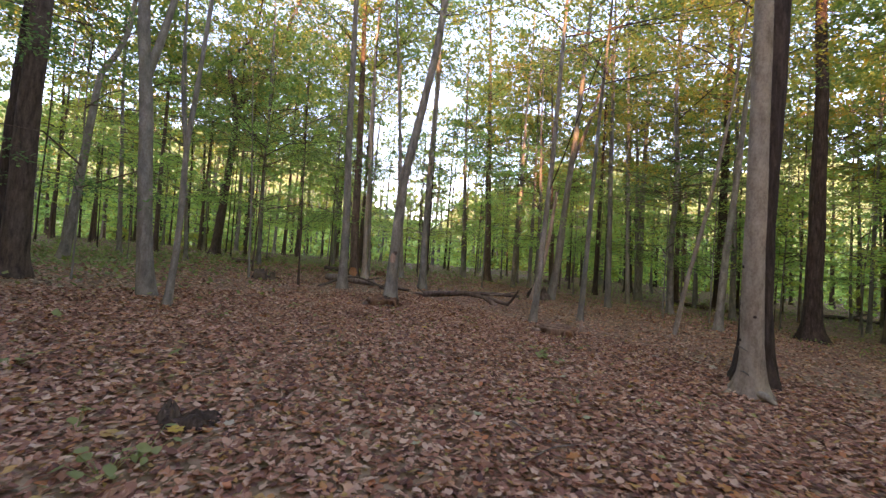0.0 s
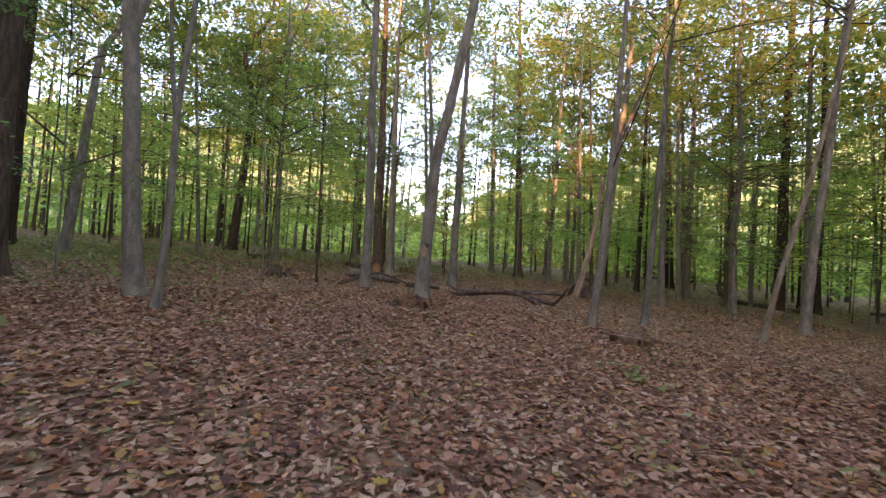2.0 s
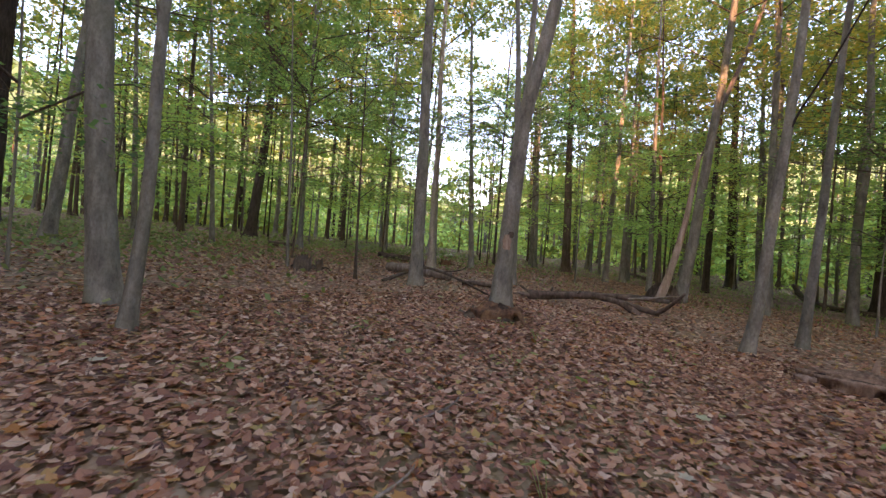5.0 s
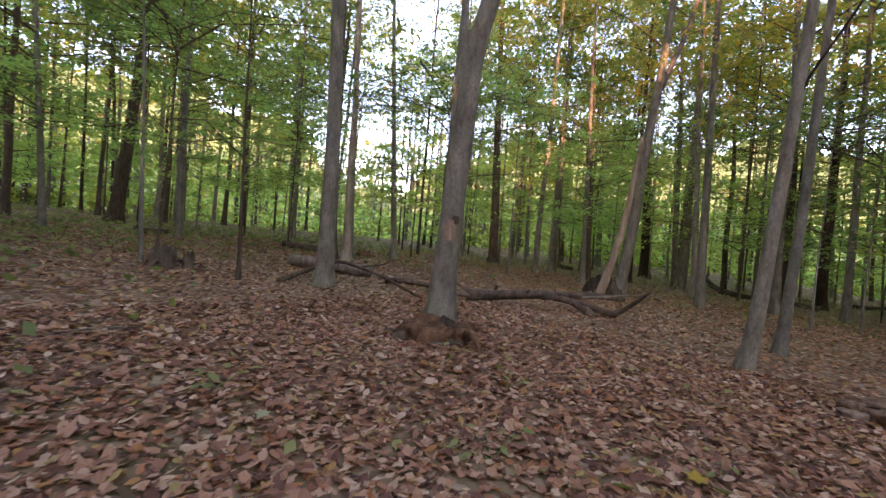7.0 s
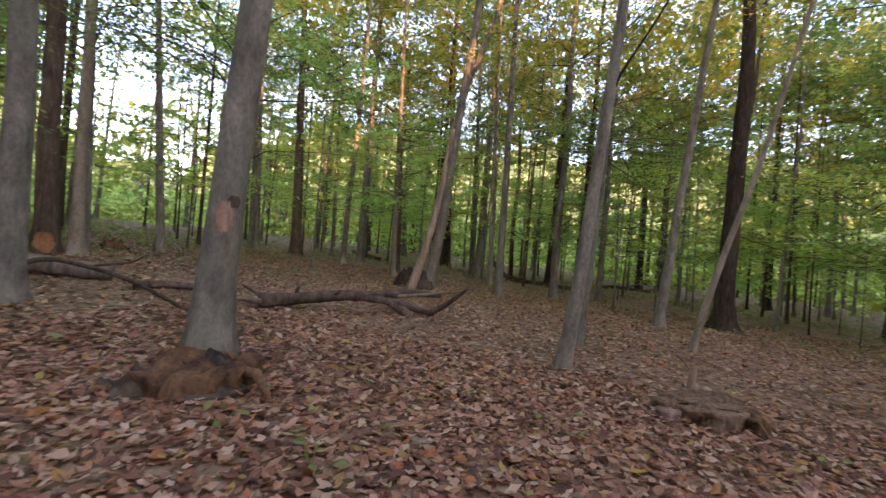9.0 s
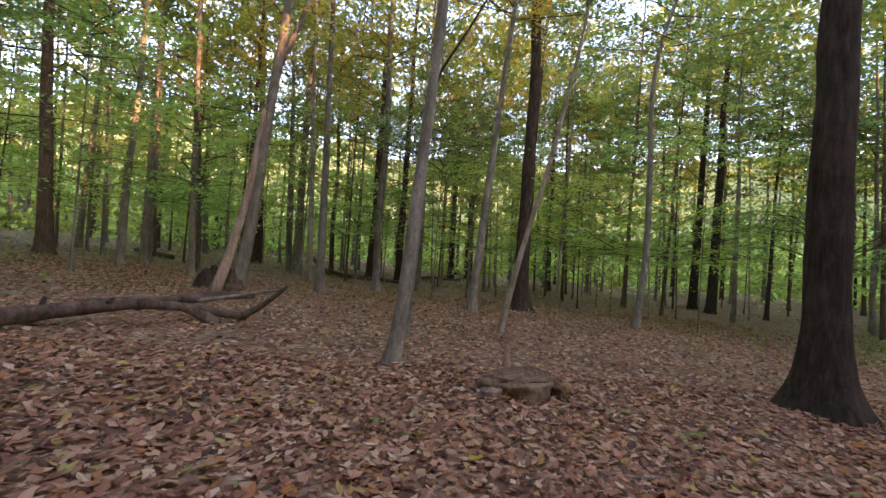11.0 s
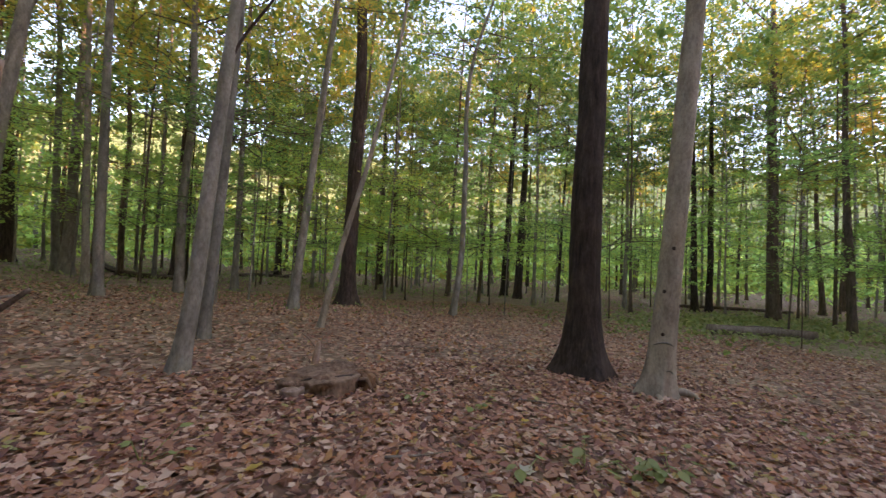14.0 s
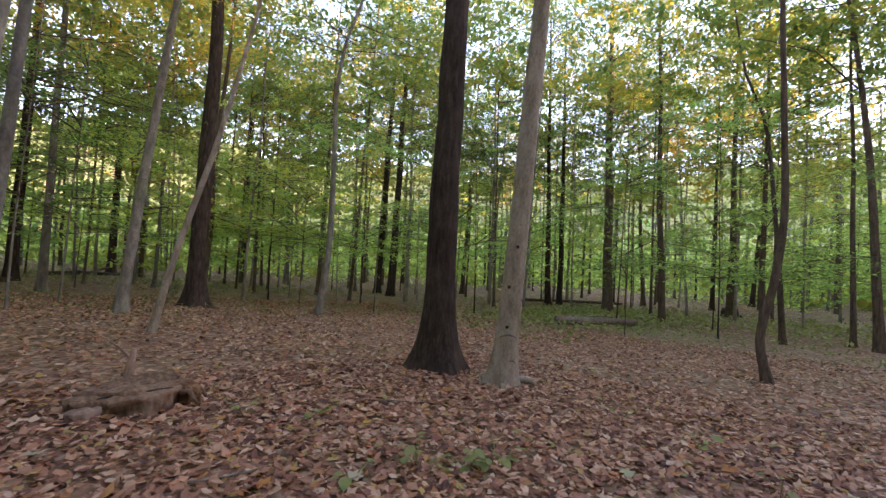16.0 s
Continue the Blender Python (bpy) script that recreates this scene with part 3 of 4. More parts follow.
def woods(seed, count, low, high, behind, per, size, bottom, names):
    """Trees too far to tell apart, and unseen ones behind added to block the sun: trunks in one mesh, foliage in
    another.
    """
    rng, prng = np.random.default_rng(seed), random.Random(seed)
    verts, faces, centres = [], [], []
    made = 0
    while made < count:
        a, d = prng.uniform(0, 2 * math.pi), math.sqrt(prng.uniform(low ** 2, high ** 2))
        x, y = -4 + d * math.cos(a), 4 + d * math.sin(a)
        if behind and y > -7 - 0.2 * abs(x + 4):
            continue
        made += 1
        r, h = prng.uniform(0.08, 0.3), prng.uniform(15, 22)
        p = Vector((x, y, land(x, y) - 0.3))
        tube(verts, faces, [p, p + Vector((prng.gauss(0, 0.3), prng.gauss(0, 0.3), h / 2)), p + Vector((prng.gauss(0, 0.6), prng.gauss(0, 0.6), h))], [r, r * 0.75, r * 0.3], 5, cap=False)
        if not behind and (opening(x, y) and prng.random() < 0.5 or thinner(x, y) and prng.random() < 0.25):
            continue
        for _ in range(per):
            c = rng.normal(0, 1, (16, 3)) * (1.0, 1.0, 0.22)
            centres.append(c + (x + prng.gauss(0, 2.0), y + prng.gauss(0, 2.0), p.z + bottom + (h + 1 - bottom) * prng.random() ** (2.3 if behind else 1.9)))
    tagged(new(names[0], mesh_of(names[0], verts, faces, BEECH)), "dark trunks of the far wood and of the unseen sun block", "far woods", kind="stuff")
    tagged(new(names[1], leaf_mesh(names[1], leaf_quads(rng, np.concatenate(centres), size, 2.8 if behind else 1.4), GOLD)), "yellow-green foliage of the far wood and of the unseen sun block", "far woods", kind="stuff")


woods(9, 560, 58, 125, False, 11, 1.0, 0.5, ("far_trunks", "far_foliage"))
# unseen wood behind, added to keep the low sun off the ground
woods(12, 320, 13, 95, True, 9, 1.7, 0.3, ("rear_trunks", "rear_foliage"))


def canopy(seed, clumps, per, low, high, size, name, material):
    """The closed roof of leaves high over the clearing, in flat drifts with gaps between."""
    rng = np.random.default_rng(seed)
    out = []
    while len(out) < clumps:
        x, y, z = rng.uniform(-52, 44), rng.uniform(-14, 58), rng.uniform(low, high)
        if noise.noise(Vector((x * 0.13, y * 0.13, z * 0.2))) < 0.02 or math.hypot(x + 5, y - 5) < 16 or y < -4 or (opening(x, y) and rng.random() < 0.6):
            continue
        c = tufts(rng, rng.normal(0, 1, (7, 3)) * (1.0, 1.0, 0.2), per, 0.3, 0.25)
        out.append(c + (x, y, z))
    tagged(new(name, leaf_mesh(name, leaf_quads(rng, np.concatenate(out), size, 1.2), material)), "high roof of green and golden leaves", "canopy", kind="stuff")


canopy(31, 1150, 125, 10.0, 24.0, 0.225, "canopy_leaves", GOLD)
canopy(32, 1950, 125, 9.5, 23.0, 0.22, "canopy_leaves", GREEN)


def haze_backdrop():
    """Backdrop for the closed edge of the wood, far beyond the last trunks that can be told apart; its haze is painted
    and glows.
    """
    m, nt, bsdf = shader("glowing_haze_backdrop")
    v = coords(nt, scale=(1, 1, 1.6))
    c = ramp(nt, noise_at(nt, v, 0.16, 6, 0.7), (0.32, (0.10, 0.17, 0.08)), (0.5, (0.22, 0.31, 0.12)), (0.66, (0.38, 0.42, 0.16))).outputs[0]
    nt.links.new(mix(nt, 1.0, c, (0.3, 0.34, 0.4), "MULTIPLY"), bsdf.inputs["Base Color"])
    # pale green emission imitates hazy light between far trees; no lamp is there
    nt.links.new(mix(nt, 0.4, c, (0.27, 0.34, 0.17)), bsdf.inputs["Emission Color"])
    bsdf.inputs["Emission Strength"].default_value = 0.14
    bsdf.inputs["Roughness"].default_value = 1.0
    verts, faces = [], []
    n = 420
    for i in range(n):
        a = 2 * math.pi * i / n
        x, y = -4 + 128 * math.cos(a), 4 + 128 * math.sin(a)
        q = Vector((math.cos(a) * 9, math.sin(a) * 9, 2.0))
        off = min(1.0, abs(math.atan2(y - 4, x + 4) - 2.42) / 0.3)
        top = 15.0 + 18.0 * off * off * (3 - 2 * off) + 7 * noise.noise(q) + 3 * noise.noise(q * 4) + 2 * noise.noise(q * 13)
        for f in (0.0, 0.5, 1.0):
            verts.append((x, y, land(x, y) - 2 + top * f))
    for i in range(n):
        j = (i + 1) % n
        for k in (0, 1):
            faces.append((i * 3 + k, j * 3 + k, j * 3 + k + 1, i * 3 + k + 1))
    tagged(new("backdrop", mesh_of("backdrop", verts, faces, m)), "glowing backdrop of distant green wood with haze painted in", "far woods", kind="structure")


haze_backdrop()


def low_herbs(seed, count, cx, cy, rx, ry, size):
    rng = np.random.default_rng(seed)
    c = np.zeros((count, 3))
    for i in range(count):
        x, y = cx + rng.normal(0, rx), cy + rng.normal(0, ry)
        c[i] = (x, y, land(x, y) + rng.uniform(0.03, 0.18))
    tagged(new("ground_herbs", leaf_mesh("ground_herbs", leaf_quads(rng, c, size), HERB)), "low green herbs among fallen leaves", "ground plants", kind="stuff")


def herb_ring(seed, count, low, high, size):
    """Thin green ground cover that thickens away from the deep leaves."""
    rng = np.random.default_rng(seed)
    out = []
    while len(out) < count:
        a, d = rng.uniform(-0.25, math.pi + 0.3), low + (high - low) * rng.beta(1.6, 1.4)
        x, y = -5 + d * math.cos(a), 4 + d * math.sin(a)
        if noise.noise(Vector((x * 0.22, y * 0.22, 3.0))) + 0.5 * noise.noise(Vector((x * 0.9, y * 0.9, 1.0))) > -0.12:
            out.append((x, y, land(x, y) + rng.uniform(0.03, 0.16)))
    tagged(new("ground_herbs", leaf_mesh("ground_herbs", leaf_quads(rng, np.array(out), size, 1.6), HERB)), "thin green herbs spread over the forest floor", "ground plants", kind="stuff")


herb_ring(11, 15000, 13.0, 36.0, 0.075)
herb_ring(12, 5000, 30.0, 60.0, 0.16)
low_herbs(1, 5200, 17.0, 15.0, 4.5, 2.4, 0.2)
low_herbs(2, 3200, -23.0, 2.0, 4.5, 2.4, 0.15)
low_herbs(3, 2600, -28.0, 15.0, 4.0, 6.0, 0.2)
low_herbs(4, 1500, 5.0, 36.0, 8.0, 3.5, 0.14)
low_herbs(5, 1200, -20.0, 33.0, 7.0, 4.0, 0.14)
low_herbs(6, 1500, -8.0, 41.0, 8.0, 4.0, 0.14)
low_herbs(7, 2600, 24.0, 7.0, 5.0, 6.0, 0.2)


# ---- fallen wood, stumps and mounds ----
def smooth_path(points, steps=5):
    pts = [Vector(p) for p in points]
    dense = []
    for a, b in zip(pts, pts[1:]):
        dense += [a.lerp(b, s / steps) for s in range(steps)]
    dense.append(pts[-1])
    for _ in range(2):
        dense = [dense[0]] + [(dense[i - 1] + dense[i] * 2 + dense[i + 1]) / 4 for i in range(1, len(dense) - 1)] + [dense[-1]]
    return dense


def over(points):
    """Points given as x, y and height over the ground."""
    return [(x, y, land(x, y) + h) for x, y, h in points]


def stick_mesh(name, points, thick, thin, wood, sides=14, rough=0.26, seed=0.0):
    path = smooth_path(over(points))
    verts, faces = [], []
    n = len(path)
    tube(verts, faces, path, [(thick + (thin - thick) * i / (n - 1)) / 2 for i in range(n)], sides, rough, seed=seed)
    return mesh_of(name, verts, faces, wood)


def fallen(name, label, category, pieces, group=""):
    """A fallen log or branch: pieces of (part name, points, thickness at both ends, wood)."""
    base = new(name)
    for i, (nm, points, thick, thin, wood) in enumerate(pieces):
        part(nm, stick_mesh(nm, points, thick, thin, wood, seed=3.7 * i + len(label)), base)
    return tagged(base, label, category, group)


fallen("fallen_log", "weathered forked brown log lying on fallen leaves", "log", [
    ("trunk", [(-12.12, 11.2, 0.15), (-11.76, 11.7, 0.18), (-11.32, 11.98, 0.27), (-10.74, 12.2, 0.36), (-10.35, 12.9, 0.24), (-9.6, 13.35, 0.1)], 0.26, 0.13, LOGBARK),
    ("branch", [(-10.8, 12.1, 0.34), (-10.3, 13.1, 0.42), (-9.65, 14.0, 0.42)], 0.17, 0.11, LOGBARK),
    ("branch", [(-9.68, 13.3, 0.1), (-9.35, 13.15, 0.3), (-8.84, 12.84, 0.75)], 0.14, 0.06, LOGBARK),
    ("branch", [(-10.6, 13.0, 0.3), (-9.9, 13.05, 0.45), (-9.0, 12.95, 0.66)], 0.09, 0.04, DEADWOOD),
    ("stub", [(-10.4, 12.8, 0.26), (-10.15, 12.98, 0.1), (-10.0, 13.05, -0.02)], 0.16, 0.2, LOGBARK),
    ("splinter", [(-12.1, 11.25, 0.2), (-12.35, 11.2, 0.3), (-12.5, 11.22, 0.34)], 0.07, 0.02, LOGBARK),
    ("splinter", [(-12.05, 11.2, 0.12), (-12.3, 11.05, 0.14), (-12.45, 10.98, 0.1)], 0.12, 0.03, LOGBARK),
    ("stub", [(-11.75, 11.7, 0.22), (-11.7, 11.66, 0.36), (-11.66, 11.62, 0.42)], 0.09, 0.05, DEADWOOD),
    ("stub", [(-11.2, 12.05, 0.3), (-11.05, 11.92, 0.4), (-10.98, 11.86, 0.44)], 0.08, 0.04, DEADWOOD)])
fallen("fallen_log", "pale barkless log lying behind a tree", "log", [
    ("trunk", [(-17.1, 9.95, 0.16), (-16.4, 10.3, 0.17), (-15.64, 10.6, 0.17), (-15.1, 11.05, 0.15)], 0.34, 0.3, DEADWOOD)])
fallen("fallen_branch", "dark arched dead branch propped over a log", "branch", [
    ("stem", [(-14.5, 8.1, 0.02), (-14.83, 8.97, 0.22), (-15.4, 10.2, 0.38), (-14.82, 10.66, 0.24), (-14.0, 10.65, 0.12), (-12.4, 9.98, 0.03)], 0.10, 0.05, BROWN),
    ("twig", [(-15.0, 10.6, 0.28), (-14.6, 11.0, 0.42), (-14.45, 11.1, 0.55)], 0.05, 0.02, BROWN),
    ("stem", [(-14.2, 10.7, 0.08), (-13.9, 11.2, 0.1), (-13.4, 11.6, 0.08)], 0.16, 0.12, LOGBARK)])
fallen("fallen_branch", "dark dead branch lying far off on the forest floor", "branch", [
    ("stem", [(-11.0, 36.0, 0.9), (-10.2, 33.8, 0.25), (-8.79, 31.6, 0.12), (-6.68, 31.4, 0.1), (-5.4, 30.9, 0.08)], 0.3, 0.22, BROWN),
    ("twig", [(-9.6, 32.6, 0.2), (-10.2, 32.0, 0.5), (-10.8, 31.6, 1.0)], 0.08, 0.03, DEADWOOD)])
fallen("fallen_branch", "tangle of dead branches at the foot of a far tree", "branch", [
    ("stem", [(-3.4, 39.6, 0.1), (-1.5, 41.5, 0.2), (1.2, 43.0, 0.12)], 0.3, 0.2, BROWN),
    ("twig", [(-1.2, 41.5, 0.15), (0.1, 40.9, 0.8), (0.3, 40.8, 1.2)], 0.16, 0.06, DEADWOOD),
    ("twig", [(0.0, 41.6, 0.15), (1.2, 41.2, 0.5), (2.0, 41.2, 0.2)], 0.16, 0.06, DEADWOOD)])
fallen("fallen_log", "weathered grey log among green herbs", "log", [
    ("trunk", [(10.9, 13.9, 0.18), (12.4, 12.7, 0.2), (13.8, 11.4, 0.2)], 0.4, 0.34, DEADWOOD),
    ("branch", [(11.6, 13.9, 0.15), (12.9, 13.2, 0.3), (13.9, 12.5, 0.3)], 0.2, 0.12, LOGBARK)])
fallen("fallen_log", "old mossy log in the hollow beyond the trees", "log", [
    ("trunk", [(-22.0, 36.0, 0.12), (-20.0, 33.6, 0.14), (-18.0, 31.4, 0.14)], 0.3, 0.26, BROWN)])
fallen("fallen_log", "low brown log on the far edge of the leaves", "log", [
    ("trunk", [(-22.6, 13.0, 0.12), (-21.9, 13.4, 0.12), (-21.0, 13.9, 0.1)], 0.3, 0.26, LOGBARK)])
fallen("fallen_log", "short dark log beside a thin trunk", "log", [
    ("trunk", [(-24.5, 8.4, 0.1), (-24.2, 9.4, 0.1)], 0.28, 0.22, BROWN)])
fallen("fallen_log", "long thin dark log at the edge of the clearing", "log", [
    ("trunk", [(24.5, 24.4, 0.1), (28.0, 21.0, 0.14), (31.3, 18.0, 0.1)], 0.24, 0.2, BROWN)])

# leaning dead stem
SNAG = [(0.0, 0.0, 0.0), (1.27, 0.36, 0.11), (2.83, 0.64, 0.2), (4.44, 0.82, 0.26), (5.2, 0.9, 0.3)]
snag = new("leaning_snag")
snag.location = (-11.52, 17.8, land(-11.52, 17.8))
sv, sf = [], []
sp = smooth_path([(dx, dy, z) for z, dx, dy in SNAG])
tube(sv, sf, sp, [0.14 - 0.075 * i / (len(sp) - 1) for i in range(len(sp))], 14, 0.22, 4, 0.3, 0.4, 2.0)
part("stem", mesh_of("stem", sv, sf, PEELED), snag)
for i, (z, ang, ln) in enumerate(((5.0, 0.5, 0.5), (5.05, 2.2, 0.35), (0.15, 3.6, 0.6))):
    vv, ff = [], []
    x, y = curve_through(SNAG[1:], z)
    o = Vector((x, y, z))
    tube(vv, ff, [o, o + Vector((math.cos(ang) * 0.1, math.sin(ang) * 0.1, ln * 0.5 if z > 1 else 0.0)), o + Vector((math.cos(ang) * 0.16, math.sin(ang) * 0.16, ln if z > 1 else -0.1))], [0.06, 0.04, 0.008], 6, 0.2, seed=i)
    part("splinter", mesh_of("splinter", vv, ff, DEADWOOD), snag)
tagged(snag, "pale barkless dead stem leaning against a beech", "dead tree")


def lump_mesh(name, rx, ry, h, power, rough, wood, seed, turn=0.0):
    """A rough mound of soil or rotten wood, its rim below the ground."""
    verts, faces = [], []
    rings, sides = 14, 40
    for i in range(rings + 1):
        f = i / rings
        for k in range(sides):
            a = 2 * math.pi * k / sides
            q = Vector((math.cos(a) * f * 2.2 + seed, math.sin(a) * f * 2.2, seed))
            edge = 1 + 0.42 * noise.noise(Vector((math.cos(a) * 1.6 + seed, math.sin(a) * 1.6, 4.0)))
            z = h * (1 - f ** power) * (1 + rough * noise.noise(q)) + rough * 0.35 * h * noise.noise(q * 3.1) - 0.06 * f
            x, y = rx * f * edge * math.cos(a), ry * f * edge * math.sin(a)
            c, s = math.cos(turn), math.sin(turn)
            verts.append((x * c - y * s, x * s + y * c, z))
    for i in range(rings):
        for k in range(sides):
            a, b = i * sides + k, i * sides + (k + 1) % sides
            faces.append((a, b, b + sides, a + sides))
    return mesh_of(name, verts, faces, wood)


def root_strands(parent, spots, wood, seed):
    rng = random.Random(seed)
    for x, y, z, ang, ln, r in spots:
        vv, ff = [], []
        o, d = Vector((x, y, z)), Vector((math.cos(ang), math.sin(ang), 0))
        tube(vv, ff, [o, o + d * ln * 0.4 + Vector((0, 0, 0.02)), o + d * ln * 0.75 + Vector((0, 0, -z * 0.55)), o + d * ln + Vector((rng.gauss(0, 0.03), rng.gauss(0, 0.03), -z - 0.05))], [r, r * 0.85, r * 0.6, r * 0.25], 7, 0.25, seed=seed + ln)
        part("root", mesh_of("root", vv, ff, wood), parent)


def block_mesh(name, rx, ry, h, point, wood, seed, turn=0.0, lumpy=0.4):
    """A flat-topped lump with ragged, slightly undercut sides; point draws its -x end out."""
    verts, faces = [], []
    rings, sides = 16, 56
    c, s = math.cos(turn), math.sin(turn)
    for i in range(rings + 1):
        f = i / rings
        for k in range(sides):
            a = 2 * math.pi * k / sides
            ca, sa = math.cos(a), math.sin(a)
            top = min(1.0, f / 0.62)
            drop = max(0.0, (f - 0.62) / 0.38)
            edge = 1 + 0.3 * noise.noise(Vector((ca * 1.5 + seed, sa * 1.5, 4.0))) + 0.26 * noise.noise(Vector((ca * 3 + seed, sa * 3, drop * 1.8))) + 0.12 * noise.noise(Vector((ca * 11 + seed, sa * 11, drop * 3.5))) + 0.05 * noise.noise(Vector((ca * 23 + seed, sa * 23, drop * 8)))
            r = top * edge * (1 - 0.07 * math.sin(drop * 2.6) + 0.16 * drop * drop)
            lens = 1 - point * max(0.0, -ca) ** 2
            x, y = rx * r * ca, ry * r * sa * lens
            q = Vector((x * 5 + seed, y * 5, seed))
            z = h * (1.02 + lumpy * noise.noise(q * 0.8) - 0.75 * lumpy * top ** 3) * (1 - drop) + 0.014 * noise.noise(q * 3) + 0.01 * noise.noise(q * 7) - 0.08 * drop
            verts.append((x * c - y * s, x * s + y * c, z))
    for i in range(rings):
        for k in range(sides):
            a, b = i * sides + k, i * sides + (k + 1) % sides
            faces.append((a, b, b + sides, a + sides))
    return mesh_of(name, verts, faces, wood)


mound = new("root_mound")
mound.location = (-10.17, 7.8, land(-10.17, 7.8) - 0.03)
part("soil", block_mesh("soil", 0.46, 0.32, 0.29, 0.35, ROOTSOIL, 2.3, 0.72, 0.5), mound)
part("soil", block_mesh("soil", 0.3, 0.17, 0.12, 0.2, BROWN, 4.9, 0.72, 0.4), mound).location = (0.14, -0.1, 0)
part("hump", lump_mesh("hump", 0.25, 0.2, 0.19, 3.2, 0.7, BROWN, 6.1, 0.72), mound).location = (-0.36, -0.3, 0)
part("crust", lump_mesh("crust", 0.37, 0.22, 0.29, 3.5, 0.5, DARK, 9.4, 0.72), mound).location = (-0.02, 0.08, 0)
root_strands(mound, [(0.36, 0.1, 0.2, -0.3, 0.36, 0.05), (-0.4, -0.42, 0.1, -2.3, 0.22, 0.03)], ROOTSOIL, 4)
tagged(mound, "reddish-brown mound of exposed soil and roots under a beech", "mound")

stump = new("rotten_stump")
stump.location = (-5.72, 10.0, land(-5.72, 10.0))
part("body", block_mesh("body", 0.46, 0.36, 0.2, 0.35, STUMPWOOD, 8.4, 0.1, 0.14), stump)
part("slab", block_mesh("slab", 0.4, 0.27, 0.235, 0.5, STUMPWOOD, 1.7, 0.12, 0.1), stump).location = (0.02, 0.04, 0)
part("slab", block_mesh("slab", 0.25, 0.15, 0.26, 0.3, STUMPWOOD, 5.2, 0.05, 0.1), stump).location = (0.14, 0.1, 0)
part("shell", block_mesh("shell", 0.17, 0.09, 0.15, 0.4, WOUND, 7.1, 0.5, 0.2), stump).location = (-0.38, -0.2, 0)
part("bark_flap", block_mesh("bark_flap", 0.1, 0.19, 0.19, 0.0, ROOTSOIL, 3.6, 0.4), stump).location = (0.45, -0.06, 0)
for cx, cy, cz, ang, ln in ((-0.16, -0.02, 0.232, 0.12, 0.42), (-0.3, -0.2, 0.195, 0.2, 0.3), (0.05, -0.21, 0.2, -0.1, 0.26)):
    vv, ff = [], []
    tube(vv, ff, [Vector((cx + ln * f * math.cos(ang + 0.25 * f), cy + ln * f * math.sin(ang + 0.5 * f) - 0.1 * f * f, cz)) for f in (0.0, 0.25, 0.5, 0.75, 1.0)], [0.003, 0.012, 0.014, 0.01, 0.003], 6, 0.3, seed=ln)
    part("crack", mesh_of("crack", vv, ff, DARK), stump, "dark split in the wood")
root_strands(stump, [(0.44, -0.08, 0.14, -0.3, 0.26, 0.035), (0.38, -0.2, 0.13, -0.9, 0.2, 0.03)], STUMPWOOD, 8)
tagged(stump, "rotten flat brown stump with split wood among leaves", "stump")
fallen("dead_stick", "pale snapped stub standing behind a rotten stump", "stick", [
    ("stem", [(-5.52, 11.02, -0.05), (-5.5, 11.02, 0.2), (-5.48, 11.0, 0.36)], 0.12, 0.05, WOUND),
    ("splinter", [(-5.5, 11.02, 0.25), (-5.62, 11.0, 0.4), (-5.72, 11.0, 0.47)], 0.03, 0.015, WOUND)])


def ragged_stump(x, y, across, tall, wood, label, seed):
    base = new("tree_stump")
    base.location = (x, y, land(x, y))
    verts, faces = [], []
    sides = 26
    rows_ = [(-0.15, 1.35), (0.0, 1.25), (0.08, 1.08), (0.3, 0.98), (0.6, 0.95), (1.0, 0.9)]
    for z, r in rows_:
        for k in range(sides):
            a = 2 * math.pi * k / sides
            top = 1 + (0.5 * noise.noise(Vector((math.cos(a) * 2.2, math.sin(a) * 2.2, seed))) + 0.25 * noise.noise(Vector((math.cos(a) * 6, math.sin(a) * 6, seed)))) if z == 1.0 else 1
            rr = across / 2 * r * (1 + 0.14 * noise.noise(Vector((math.cos(a) * 2, math.sin(a) * 2, z * 3 + seed))))
            verts.append((rr * math.cos(a), rr * math.sin(a), z * tall * top))
    low = len(verts)
    for k in range(sides):
        a = 2 * math.pi * k / sides
        verts.append((across * 0.3 * math.cos(a), across * 0.3 * math.sin(a), tall * 0.55))
    for i in range(len(rows_)):
        for k in range(sides):
            a, b = i * sides + k, i * sides + (k + 1) % sides
            faces.append((a, b, b + sides, a + sides))
    faces.append(tuple(low + k for k in range(sides)))
    part("shell", mesh_of("shell", verts, faces, wood), base)
    root_strands(base, [(across * 0.45 * math.cos(a), across * 0.45 * math.sin(a), 0.1, a, 0.3, across * 0.09) for a in (0.4 + seed, 2.3 + seed, 4.4 + seed)], wood, int(seed * 7))
    return tagged(base, label, "stump", "old stumps")


ragged_stump(-16.55, 6.75, 0.5, 0.34, BROWN, "low dark hollow stump beside a sapling", 1.2)
ragged_stump(-16.35, 7.15, 0.22, 0.3, BROWN, "small broken dark stump on the leaves", 2.7)
upturned = new("tree_stump")
upturned.location = (-11.95, 18.75, land(-11.95, 18.75))
part("root_plate", lump_mesh("root_plate", 0.45, 0.4, 0.6, 1.6, 0.8, DARK, 3.1, 0.3), upturned)
part("shell", lump_mesh("shell", 0.4, 0.35, 0.5, 2.0, 0.9, BROWN, 7.7, 0.0), upturned).location = (0.6, -0.25, 0)
tagged(upturned, "dark broken stump behind a leaning dead stem", "stump", "old stumps")
ragged_stump(-20.2, 15.2, 0.5, 0.3, ROOTSOIL, "reddish rotten stump far back on the leaves", 5.3)
